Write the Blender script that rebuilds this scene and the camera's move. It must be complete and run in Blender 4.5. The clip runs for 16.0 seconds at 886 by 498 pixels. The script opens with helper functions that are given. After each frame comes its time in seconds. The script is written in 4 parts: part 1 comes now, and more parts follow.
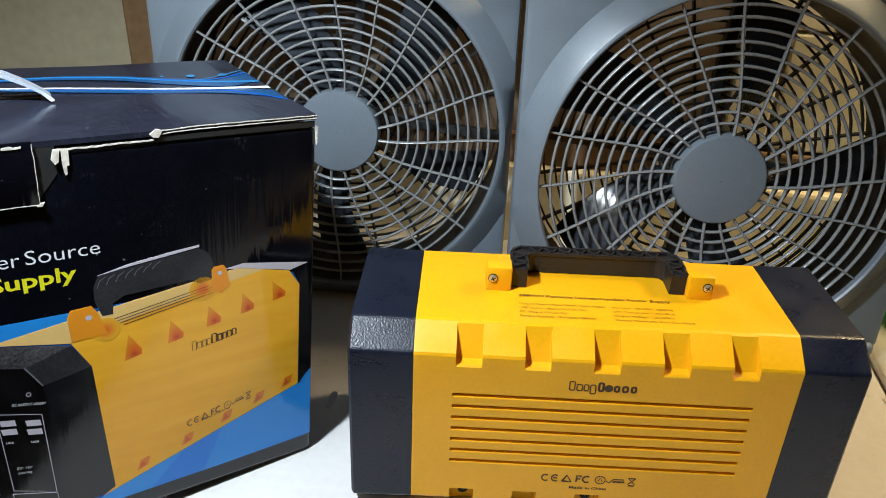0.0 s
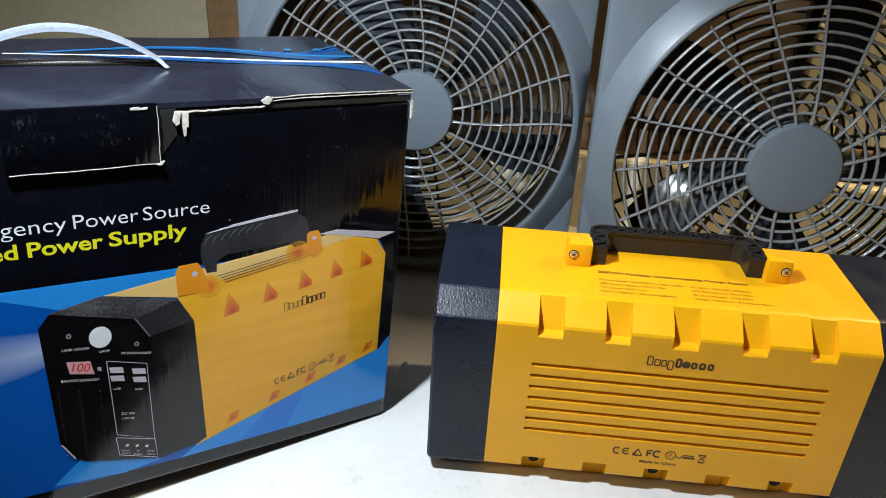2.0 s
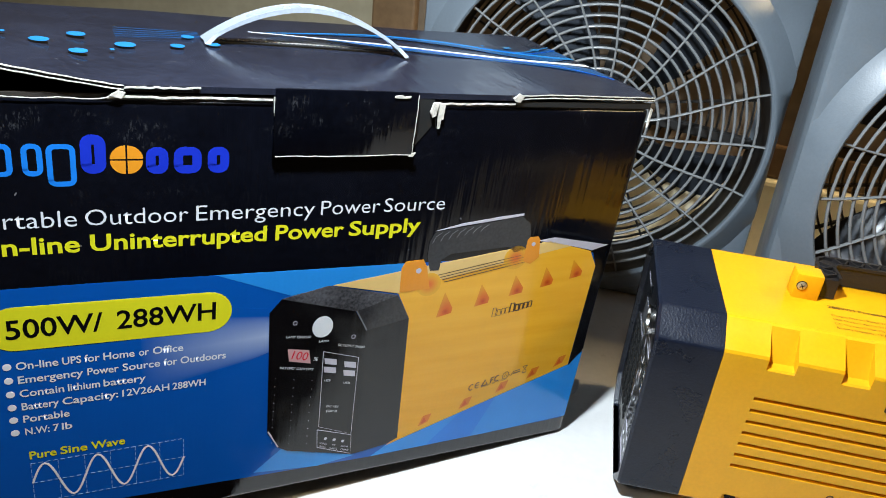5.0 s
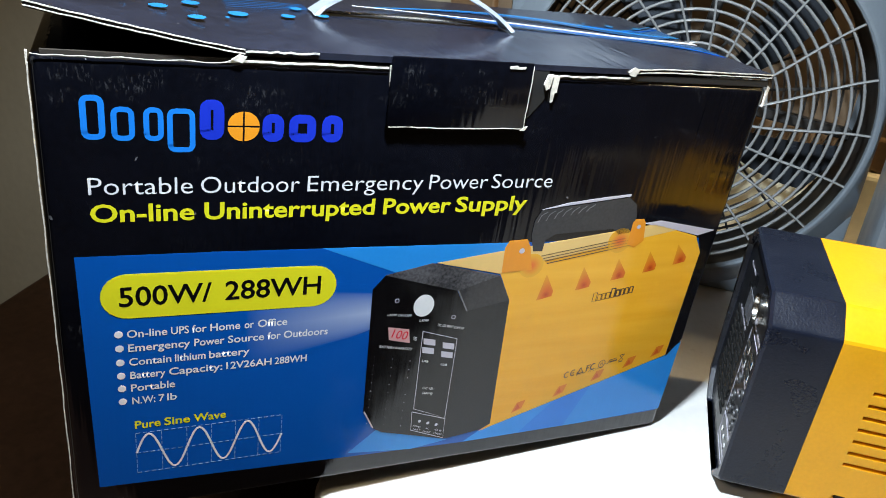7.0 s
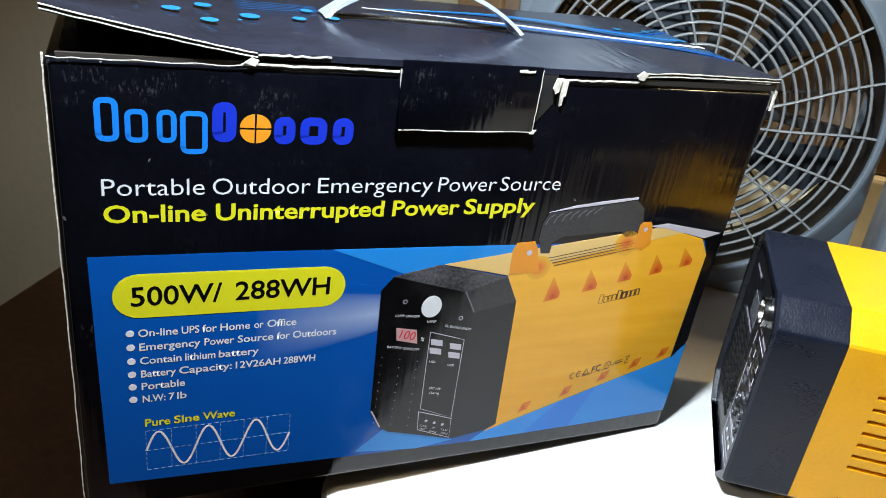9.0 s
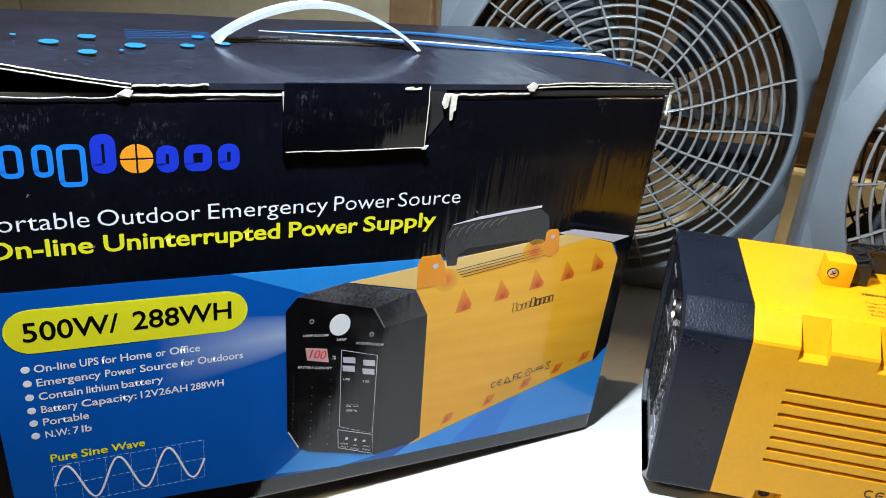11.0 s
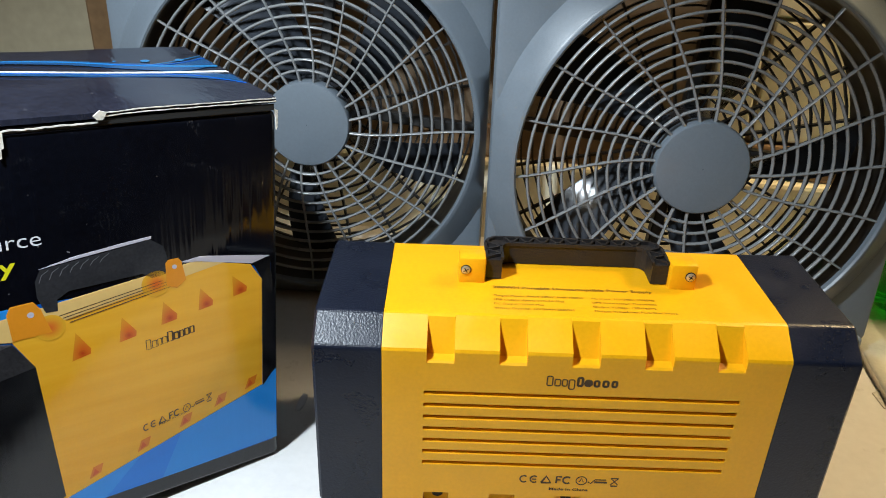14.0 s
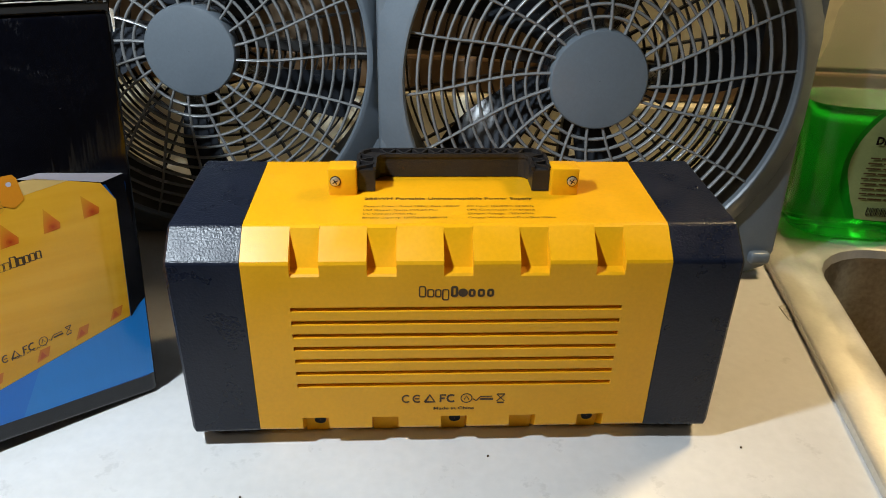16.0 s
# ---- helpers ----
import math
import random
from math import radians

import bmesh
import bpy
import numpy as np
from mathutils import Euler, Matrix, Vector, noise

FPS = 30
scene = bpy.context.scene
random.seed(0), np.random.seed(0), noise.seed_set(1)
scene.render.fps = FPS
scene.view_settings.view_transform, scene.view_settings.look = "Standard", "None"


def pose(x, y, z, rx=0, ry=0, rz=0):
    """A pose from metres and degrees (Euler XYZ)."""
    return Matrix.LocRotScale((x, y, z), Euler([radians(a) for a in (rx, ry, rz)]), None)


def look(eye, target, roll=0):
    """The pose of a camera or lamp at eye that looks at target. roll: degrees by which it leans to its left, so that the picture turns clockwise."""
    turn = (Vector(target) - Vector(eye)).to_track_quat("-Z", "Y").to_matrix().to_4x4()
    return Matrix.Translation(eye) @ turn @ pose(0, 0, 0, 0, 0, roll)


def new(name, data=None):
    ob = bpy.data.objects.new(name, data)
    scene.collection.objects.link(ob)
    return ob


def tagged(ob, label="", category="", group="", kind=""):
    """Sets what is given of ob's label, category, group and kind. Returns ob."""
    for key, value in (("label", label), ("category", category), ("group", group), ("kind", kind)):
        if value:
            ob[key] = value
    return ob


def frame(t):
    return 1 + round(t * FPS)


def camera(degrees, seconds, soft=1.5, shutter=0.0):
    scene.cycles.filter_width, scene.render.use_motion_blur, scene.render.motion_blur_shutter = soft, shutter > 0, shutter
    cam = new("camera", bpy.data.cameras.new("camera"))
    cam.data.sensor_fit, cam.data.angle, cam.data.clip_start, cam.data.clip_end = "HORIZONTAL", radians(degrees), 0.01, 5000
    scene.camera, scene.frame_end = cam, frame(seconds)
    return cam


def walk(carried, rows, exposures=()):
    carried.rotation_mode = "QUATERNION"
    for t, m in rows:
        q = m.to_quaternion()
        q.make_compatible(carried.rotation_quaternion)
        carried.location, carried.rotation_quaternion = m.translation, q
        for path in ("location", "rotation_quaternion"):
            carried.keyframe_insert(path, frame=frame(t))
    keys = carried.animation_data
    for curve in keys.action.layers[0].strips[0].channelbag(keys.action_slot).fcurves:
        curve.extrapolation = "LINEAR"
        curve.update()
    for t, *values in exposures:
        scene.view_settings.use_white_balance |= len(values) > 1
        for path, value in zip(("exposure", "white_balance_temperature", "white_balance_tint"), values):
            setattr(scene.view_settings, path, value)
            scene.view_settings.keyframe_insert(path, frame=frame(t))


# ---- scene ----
cam = camera(61.0, 16.0, 0.95)
PATH = [
    (0, (0.005, 0.02, 0.346), (-0.028, 1.793, -0.578), 2.2),
    (0.5, (-0.001, 0.014, 0.346), (-0.045, 1.789, -0.574), 2.6),
    (1, (-0.012, 0.008, 0.343), (-0.086, 1.775, -0.591), 2.9),
    (1.5, (-0.021, 0.001, 0.338), (-0.145, 1.756, -0.612), 3.6),
    (2, (-0.023, 0.0, 0.341), (-0.142, 1.76, -0.602), 3.1),
    (2.5, (-0.014, 0.004, 0.345), (-0.121, 1.767, -0.594), 2.3),
    (3, (-0.005, 0.008, 0.347), (-0.093, 1.775, -0.586), 1.7),
    (3.5, (-0.018, 0.009, 0.345), (-0.108, 1.778, -0.585), 2.5),
    (4, (-0.05, 0.007, 0.34), (-0.234, 1.767, -0.592), 3.9),
    (4.5, (-0.087, 0.003, 0.331), (-0.319, 1.756, -0.603), 5.7),
    (5, (-0.111, 0.002, 0.327), (-0.388, 1.749, -0.607), 5.8),
    (7.5, (-0.139, -0.003, 0.309), (-0.552, 1.709, -0.639), 5.2),
    (8, (-0.141, -0.005, 0.31), (-0.545, 1.705, -0.646), 5.9),
    (10.5, (-0.12, 0.005, 0.319), (-0.508, 1.732, -0.611), 3.5),
    (11, (-0.105, 0.006, 0.32), (-0.46, 1.743, -0.607), 3.2),
    (11.5, (-0.086, 0.006, 0.319), (-0.39, 1.749, -0.614), 2.7),
    (12, (-0.069, 0.008, 0.322), (-0.325, 1.761, -0.608), 2.4),
    (12.5, (-0.049, 0.014, 0.323), (-0.242, 1.783, -0.59), 2.2),
    (13, (-0.025, 0.026, 0.324), (-0.113, 1.809, -0.579), 2.2),
    (13.5, (-0.006, 0.033, 0.325), (-0.037, 1.819, -0.573), 2.1),
    (14, (0.014, 0.035, 0.328), (0.016, 1.819, -0.577), 2.0),
    (14.5, (0.033, 0.036, 0.329), (0.065, 1.817, -0.581), 1.3),
    (15, (0.052, 0.032, 0.321), (0.13, 1.804, -0.603), 1.2),
    (15.5, (0.064, 0.026, 0.316), (0.166, 1.783, -0.633), 1.0),
    (16, (0.064, 0.04, 0.292), (0.157, 1.784, -0.683), 1.2),
]
EXPOSURES = [(0, -0.15), (3, -0.14), (4.5, 0.02), (5, 0.07), (8, 0.25), (10.5, 0.27), (11, 0.20), (12.5, 0.03), (13.5, -0.10), (14.5, -0.18), (15.2, -0.26), (16, -0.44)]
walk(cam, [(t, look(eye, target, roll)) for t, eye, target, roll in PATH], EXPOSURES)


# ---- light ----
def area(name, m, size, watts, colour):
    d = bpy.data.lights.new(name, "AREA")
    d.shape, d.size, d.energy, d.color = "DISK", size, watts, colour
    ob = new(name, d)
    ob.matrix_world = m
    return ob


world = bpy.data.worlds.new("room_air")
scene.world = world
world.use_nodes = True
world.node_tree.nodes["Background"].inputs[0].default_value = (1.0, 0.78, 0.5, 1)
world.node_tree.nodes["Background"].inputs[1].default_value = 0.004
LAMP = Vector((-0.182, 0.213, 0.51))
spot = bpy.data.lights.new("work_lamp", "SPOT")
spot.energy, spot.color, spot.shadow_soft_size = 20.0, (0.78, 0.90, 1.0), 0.014
spot.spot_size, spot.spot_blend = radians(140), 0.42
spot_ob = new("work_lamp", spot)
spot_ob.matrix_world = look(LAMP, (-0.21, 0.24, 0.0))
area("sink_lamp", look((0.58, 0.585, 0.64), (0.47, 0.60, 0.05)), 0.16, 5.2, (1.0, 0.76, 0.42))
area("ceiling_lamp", look((-0.95, -0.60, 1.15), (0.0, 0.40, 0)), 0.30, 2.9, (1.0, 0.90, 0.70))


# ---- materials ----
def material(name, colour, rough=0.5, metal=0.0, vary=0.12, scale=40.0, bump=0.0, bump_scale=None, fine=None, coat=0.0, spec=0.5,
             trans=0.0, ior=1.45, speck=None):
    """A principled surface with variation at two scales, bump and optional specks (colour, scale, threshold)."""
    m = bpy.data.materials.new(name)
    m.use_nodes = True
    t = m.node_tree
    n, l = t.nodes, t.links
    b = n["Principled BSDF"]
    tc = n.new("ShaderNodeTexCoord")
    big = n.new("ShaderNodeTexNoise")
    big.inputs["Scale"].default_value, big.inputs["Detail"].default_value = scale, 4
    small = n.new("ShaderNodeTexNoise")
    small.inputs["Scale"].default_value, small.inputs["Detail"].default_value = fine or scale * 12, 3
    l.new(tc.outputs["Object"], big.inputs["Vector"])
    l.new(tc.outputs["Object"], small.inputs["Vector"])
    add = n.new("ShaderNodeMath")
    add.operation = "ADD"
    l.new(big.outputs[0], add.inputs[0])
    l.new(small.outputs[0], add.inputs[1])
    ramp = n.new("ShaderNodeMapRange")
    ramp.inputs[1].default_value, ramp.inputs[2].default_value = 0.7, 1.3
    ramp.inputs[3].default_value, ramp.inputs[4].default_value = 1 - vary, 1 + vary
    l.new(add.outputs[0], ramp.inputs[0])
    mul = n.new("ShaderNodeVectorMath")
    mul.operation = "SCALE"
    mul.inputs[0].default_value = colour
    l.new(ramp.outputs[0], mul.inputs["Scale"])
    out = mul.outputs[0]
    if speck:
        tint, sscale, cut = speck
        sn = n.new("ShaderNodeTexNoise")
        sn.inputs["Scale"].default_value, sn.inputs["Detail"].default_value, sn.inputs["Roughness"].default_value = sscale, 6, 0.7
        l.new(tc.outputs["Object"], sn.inputs["Vector"])
        sr = n.new("ShaderNodeMapRange")
        sr.inputs[1].default_value, sr.inputs[2].default_value = cut, cut + 0.06
        l.new(sn.outputs[0], sr.inputs[0])
        mix = n.new("ShaderNodeMix")
        mix.data_type = "RGBA"
        mix.inputs["B"].default_value = (*tint, 1)
        l.new(sr.outputs[0], mix.inputs[0])
        l.new(out, mix.inputs["A"])
        out = mix.outputs["Result"]
    l.new(out, b.inputs["Base Color"])
    rr = n.new("ShaderNodeMapRange")
    rr.inputs[1].default_value, rr.inputs[2].default_value = 0.35, 0.65
    rr.inputs[3].default_value, rr.inputs[4].default_value = max(rough - 0.06, 0.02), min(rough + 0.08, 1)
    l.new(big.outputs[0], rr.inputs[0])
    l.new(rr.outputs[0], b.inputs["Roughness"])
    b.inputs["Metallic"].default_value = metal
    b.inputs["Coat Weight"].default_value = coat
    b.inputs["Coat Roughness"].default_value = 0.12
    b.inputs["Specular IOR Level"].default_value = spec
    b.inputs["Transmission Weight"].default_value = trans
    b.inputs["IOR"].default_value = ior
    if bump:
        bn = n.new("ShaderNodeTexNoise")
        bn.inputs["Scale"].default_value, bn.inputs["Detail"].default_value = bump_scale or scale * 12, 2
        l.new(tc.outputs["Object"], bn.inputs["Vector"])
        bp = n.new("ShaderNodeBump")
        bp.inputs["Strength"].default_value, bp.inputs["Distance"].default_value = bump, 0.001
        l.new(bn.outputs[0], bp.inputs["Height"])
        l.new(bp.outputs[0], b.inputs["Normal"])
    return m


YELLOW = material("yellow_plastic", (0.78, 0.365, 0.005), 0.34, vary=0.05, bump=0.05, bump_scale=1400)
CHARCOAL = material("charcoal_textured_plastic", (0.007, 0.0095, 0.019), 0.30, vary=0.2, bump=0.24, bump_scale=900, spec=0.42)
PANEL = material("black_panel_plastic", (0.012, 0.013, 0.016), 0.3, vary=0.1)
HANDLE = material("black_handle_plastic", (0.014, 0.012, 0.012), 0.45, vary=0.2, bump=0.2, bump_scale=900)
FAN_GREY = material("blue_grey_fan_plastic", (0.142, 0.168, 0.194), 0.34, vary=0.05, bump=0.08, bump_scale=900)
GRILLE = material("grey_grille_plastic", (0.205, 0.210, 0.212), 0.24, vary=0.1, spec=0.55, bump=0.25, bump_scale=260)
# rear guard and struts darkened to read as backlit silhouettes
REAR_SHADED = material("shaded_rear_plastic", (0.028, 0.027, 0.026), 0.35, vary=0.1)
# housing's inner wall painted near black for the shade inside
SHROUD_SHADED = material("shaded_shroud_plastic", (0.010, 0.009, 0.008), 0.5, vary=0.1)
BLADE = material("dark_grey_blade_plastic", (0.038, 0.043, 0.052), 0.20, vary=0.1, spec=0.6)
COUNTER = material("mottled_white_laminate", (0.66, 0.64, 0.62), 0.38, vary=0.05, scale=18, fine=160, bump=0.03, bump_scale=700,
                   speck=((0.58, 0.56, 0.54), 40, 0.60))
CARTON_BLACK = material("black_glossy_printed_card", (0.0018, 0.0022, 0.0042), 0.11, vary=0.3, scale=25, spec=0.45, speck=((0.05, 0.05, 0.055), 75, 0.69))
# same black card; the lid's base colour is raised to imitate sheen
CARTON_LID_SHEEN = material("sheen_lightened_lid_card", (0.014, 0.016, 0.027), 0.18, vary=0.3, scale=25, spec=0.95, speck=((0.05, 0.05, 0.055), 75, 0.69))
CARD_EDGE = material("torn_white_card", (0.50, 0.47, 0.41), 0.8, vary=0.45, scale=350)
SHADED_LINER = material("shaded_inner_card", (0.020, 0.015, 0.011), 0.85, vary=0.2, scale=150)
STRAP = material("translucent_white_plastic", (0.28, 0.31, 0.36), 0.3, vary=0.12, scale=60, spec=0.6)
STEEL = material("brushed_stainless_steel", (0.70, 0.67, 0.60), 0.46, metal=0.75, vary=0.06, scale=30, bump=0.06, bump_scale=600)
# painted shade: steel darkened and browned for the inside of the sink
SHADED_BOWL = material("shaded_sink_steel", (0.40, 0.35, 0.27), 0.36, metal=0.97, vary=0.25, scale=22, bump=0.05, bump_scale=500)
SCREW = material("dull_screw_metal", (0.62, 0.52, 0.36), 0.36, metal=0.7, vary=0.2, scale=900)
PORT = material("dull_dark_metal", (0.09, 0.09, 0.095), 0.45, metal=0.6, vary=0.2)
CHROME = material("bright_metal", (0.75, 0.74, 0.72), 0.18, metal=1.0, vary=0.1)
WALL_PAINT = material("beige_wall_paint", (0.42, 0.36, 0.26), 0.7, vary=0.06, scale=6, bump=0.1, bump_scale=300)
# wall panel colours: darkened for shade behind the fans, lightened where lit
SHADED_PANEL = material("shaded_wood_panel", (0.185, 0.130, 0.082), 0.55, vary=0.2, scale=9, fine=90)
LIT_PANEL = material("lit_olive_panel", (0.35, 0.30, 0.20), 0.5, vary=0.1, scale=7, fine=90)
TRIM_WOOD = material("brown_wood_trim", (0.17, 0.10, 0.048), 0.5, vary=0.2, scale=14, fine=120)
TILE = material("cream_ceramic_tile", (0.84, 0.77, 0.58), 0.22, vary=0.06, scale=12)
GROUT = material("tan_grout", (0.46, 0.38, 0.26), 0.9, vary=0.2, scale=90)
DARK_WOOD = material("dark_brown_wood", (0.075, 0.038, 0.025), 0.5, vary=0.3, scale=12)
FLOOR_WOOD = material("brown_floor_boards", (0.11, 0.06, 0.035), 0.5, vary=0.25, scale=5)
CEILING_PAINT = material("white_ceiling_paint", (0.7, 0.66, 0.58), 0.8, vary=0.04, scale=5)
HOLE = material("hole_black", (0.004, 0.004, 0.004), 0.8)


def scuff(m, wear, tint):
    """Adds corrugation ripple to the gloss and pale rubbed scuffs along the carton's top and left edges."""
    t = m.node_tree
    n, l = t.nodes, t.links
    b = n["Principled BSDF"]
    tc = n.new("ShaderNodeTexCoord")

    def noise(sx, sy, sz, detail=3, rough=0.6):
        mp, nz = n.new("ShaderNodeMapping"), n.new("ShaderNodeTexNoise")
        mp.inputs["Scale"].default_value = (sx, sy, sz)
        nz.inputs["Scale"].default_value, nz.inputs["Detail"].default_value, nz.inputs["Roughness"].default_value = 1.0, detail, rough
        l.new(tc.outputs["Object"], mp.inputs[0])
        l.new(mp.outputs[0], nz.inputs["Vector"])
        return nz.outputs[0]

    def span(v, a, c, lo=0.0, hi=1.0):
        q = n.new("ShaderNodeMapRange")
        for i, x in enumerate((a, c, lo, hi)):
            q.inputs[i + 1].default_value = x
        l.new(v, q.inputs[0])
        return q.outputs[0]

    def calc(op, a, c):
        q = n.new("ShaderNodeMath")
        q.operation = op
        for i, v in enumerate((a, c)):
            if isinstance(v, (int, float)):
                q.inputs[i].default_value = v
            else:
                l.new(v, q.inputs[i])
        return q.outputs[0]

    sep = n.new("ShaderNodeSeparateXYZ")
    l.new(tc.outputs["Object"], sep.inputs[0])
    height = calc("ADD", noise(190, 40, 7, 2), calc("MULTIPLY", noise(16, 16, 14, 2), 2.2))
    bp = n.new("ShaderNodeBump")
    bp.inputs["Strength"].default_value, bp.inputs["Distance"].default_value = 0.24 if wear else 0.10, 0.0011
    l.new(height, bp.inputs["Height"])
    l.new(bp.outputs[0], b.inputs["Normal"])
    if wear:
        near_top = span(sep.outputs[2], 0.165, 0.217)
        near_left = span(calc("ABSOLUTE", calc("ADD", sep.outputs[0], 0.3165), 0.0), 0.009, 0.0)
        zone = calc("MAXIMUM", near_top, near_left)
        front = span(sep.outputs[1], 0.004, 0.0)
        zone = calc("MULTIPLY", calc("ADD", calc("MULTIPLY", zone, 0.9), 0.1), front)
        patch = span(noise(30, 30, 60, 5), 0.55, 0.70)
        grain = span(noise(900, 900, 260, 5, 0.75), 0.52, 0.66)
        fac = calc("MULTIPLY", calc("MULTIPLY", zone, patch), calc("MULTIPLY", grain, wear))
        fleck = span(noise(260, 260, 260, 1), 0.77, 0.79)
        fac = calc("MAXIMUM", fac, calc("MULTIPLY", fleck, 0.6))
        mix = n.new("ShaderNodeMix")
        mix.data_type = "RGBA"
        mix.inputs["B"].default_value = (*tint, 1)
        base = b.inputs["Base Color"].links[0].from_socket
        l.new(fac, mix.inputs[0])
        l.new(base, mix.inputs["A"])
        l.new(mix.outputs["Result"], b.inputs["Base Color"])
    return m


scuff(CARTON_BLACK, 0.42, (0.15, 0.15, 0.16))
scuff(CARTON_LID_SHEEN, 0.2, (0.13, 0.13, 0.15))


def ink(name, colour, rough=0.25, vary=0.025):
    return scuff(material("ink_" + name, tuple(0.84 * c for c in colour), rough - 0.09, vary=vary, scale=60, coat=0.0, spec=0.50), 0.0, (0, 0, 0))


INK_NAVY = ink("navy", (0.010, 0.070, 0.20))
INK_CYAN = ink("cyan", (0.02, 0.19, 0.44))
INK_BLUE = ink("blue", (0.002, 0.088, 0.42))
INK_SKY = ink("sky_blue", (0.02, 0.26, 0.75))
INK_PALE = ink("pale_blue", (0.20, 0.38, 0.70))


def beam_ink():
    """Blue ink that fades to pale towards the pictured lamp."""
    m = ink("beam", (0.002, 0.088, 0.42))
    t = m.node_tree
    n, l = t.nodes, t.links

    def calc(op, a, b=0.0, clamp=False):
        q = n.new("ShaderNodeMath")
        q.operation, q.use_clamp = op, clamp
        for i, v in enumerate((a, b)):
            if isinstance(v, (int, float)):
                q.inputs[i].default_value = v
            else:
                l.new(v, q.inputs[i])
        return q.outputs[0]

    tc, sep = n.new("ShaderNodeTexCoord"), n.new("ShaderNodeSeparateXYZ")
    l.new(tc.outputs["Object"], sep.inputs[0])
    away = calc("SUBTRACT", -0.168, sep.outputs[0])
    mid = calc("SUBTRACT", 0.1035, calc("MULTIPLY", away, 0.06))
    off = calc("ABSOLUTE", calc("SUBTRACT", sep.outputs[2], mid))
    wide = calc("ADD", 0.0065, calc("MULTIPLY", away, 0.16))
    across = calc("SUBTRACT", 1.0, calc("DIVIDE", off, wide), True)
    along = calc("SUBTRACT", 1.0, calc("DIVIDE", away, 0.085), True)
    fac = calc("MULTIPLY", calc("POWER", across, 0.7), calc("POWER", along, 0.8), True)
    b = n["Principled BSDF"]
    base = b.inputs["Base Color"].links[0].from_socket
    mix = n.new("ShaderNodeMix")
    mix.data_type = "RGBA"
    mix.inputs["B"].default_value = (0.42, 0.50, 0.66, 1)
    l.new(fac, mix.inputs[0])
    l.new(base, mix.inputs["A"])
    l.new(mix.outputs["Result"], b.inputs["Base Color"])
    return m


INK_BEAM = beam_ink()
INK_YELLOW = ink("yellow", (0.78, 0.74, 0.02))
INK_WHITE = ink("white", (0.78, 0.80, 0.84))
INK_ROYAL = ink("royal_blue", (0.012, 0.035, 0.52))
INK_AZURE = ink("azure", (0.012, 0.20, 0.72))
INK_ORANGE = ink("orange", (0.80, 0.30, 0.02))
INK_AMBER = ink("amber", (0.78, 0.37, 0.012), vary=0.03)


def fade_print(m, tint, z0, z1):
    """Printed colour that runs from its own tone at z0 to the tint at z1, with faint level streaks."""
    t = m.node_tree
    n, l = t.nodes, t.links
    tc, sep, mp, nz = n.new("ShaderNodeTexCoord"), n.new("ShaderNodeSeparateXYZ"), n.new("ShaderNodeMapping"), n.new("ShaderNodeTexNoise")
    l.new(tc.outputs["Object"], sep.inputs[0])
    l.new(tc.outputs["Object"], mp.inputs[0])
    mp.inputs["Scale"].default_value = (14, 1, 160)
    mp.inputs["Rotation"].default_value = (0, radians(10), 0)
    nz.inputs["Scale"].default_value, nz.inputs["Detail"].default_value = 1.0, 4
    l.new(mp.outputs[0], nz.inputs["Vector"])
    rng, wob, add = n.new("ShaderNodeMapRange"), n.new("ShaderNodeMapRange"), n.new("ShaderNodeMath")
    rng.inputs[1].default_value, rng.inputs[2].default_value = z0, z1
    wob.inputs[1].default_value, wob.inputs[2].default_value, wob.inputs[3].default_value, wob.inputs[4].default_value = 0.3, 0.7, -0.22, 0.22
    l.new(sep.outputs[2], rng.inputs[0])
    l.new(nz.outputs[0], wob.inputs[0])
    add.use_clamp = True
    l.new(rng.outputs[0], add.inputs[0])
    l.new(wob.outputs[0], add.inputs[1])
    b = n["Principled BSDF"]
    mix = n.new("ShaderNodeMix")
    mix.data_type = "RGBA"
    mix.inputs["B"].default_value = (*tint, 1)
    base = b.inputs["Base Color"].links[0].from_socket
    l.new(add.outputs[0], mix.inputs[0])
    l.new(base, mix.inputs["A"])
    l.new(mix.outputs["Result"], b.inputs["Base Color"])


fade_print(INK_AMBER, (0.80, 0.43, 0.035), 0.03, 0.17)
INK_AMBER_LIGHT = ink("light_amber", (0.80, 0.55, 0.20))
INK_RED = ink("red_orange", (0.58, 0.09, 0.010))
INK_RED_SOFT = ink("soft_red_orange", (0.66, 0.18, 0.010))
INK_BLACK = ink("black", (0.003, 0.003, 0.004))
INK_GREY = ink("dark_grey", (0.007, 0.008, 0.010), vary=0.25)
INK_MID = ink("mid_grey", (0.15, 0.155, 0.175), vary=0.25)
INK_SLATE = ink("slate", (0.030, 0.031, 0.036), vary=0.2)
INK_LILAC = ink("pale_lilac", (0.55, 0.53, 0.62))
INK_PINK = ink("pink", (0.62, 0.35, 0.36))
INK_LED = ink("led_red", (0.65, 0.01, 0.03))
INK_DARK = material("printed_dark_brown", (0.06, 0.03, 0.008), 0.5)
INK_CAP = ink("speckled_grey", (0.060, 0.060, 0.068), vary=0.7)
INK_BEVEL = ink("bevel_grey", (0.028, 0.028, 0.032), vary=0.3)


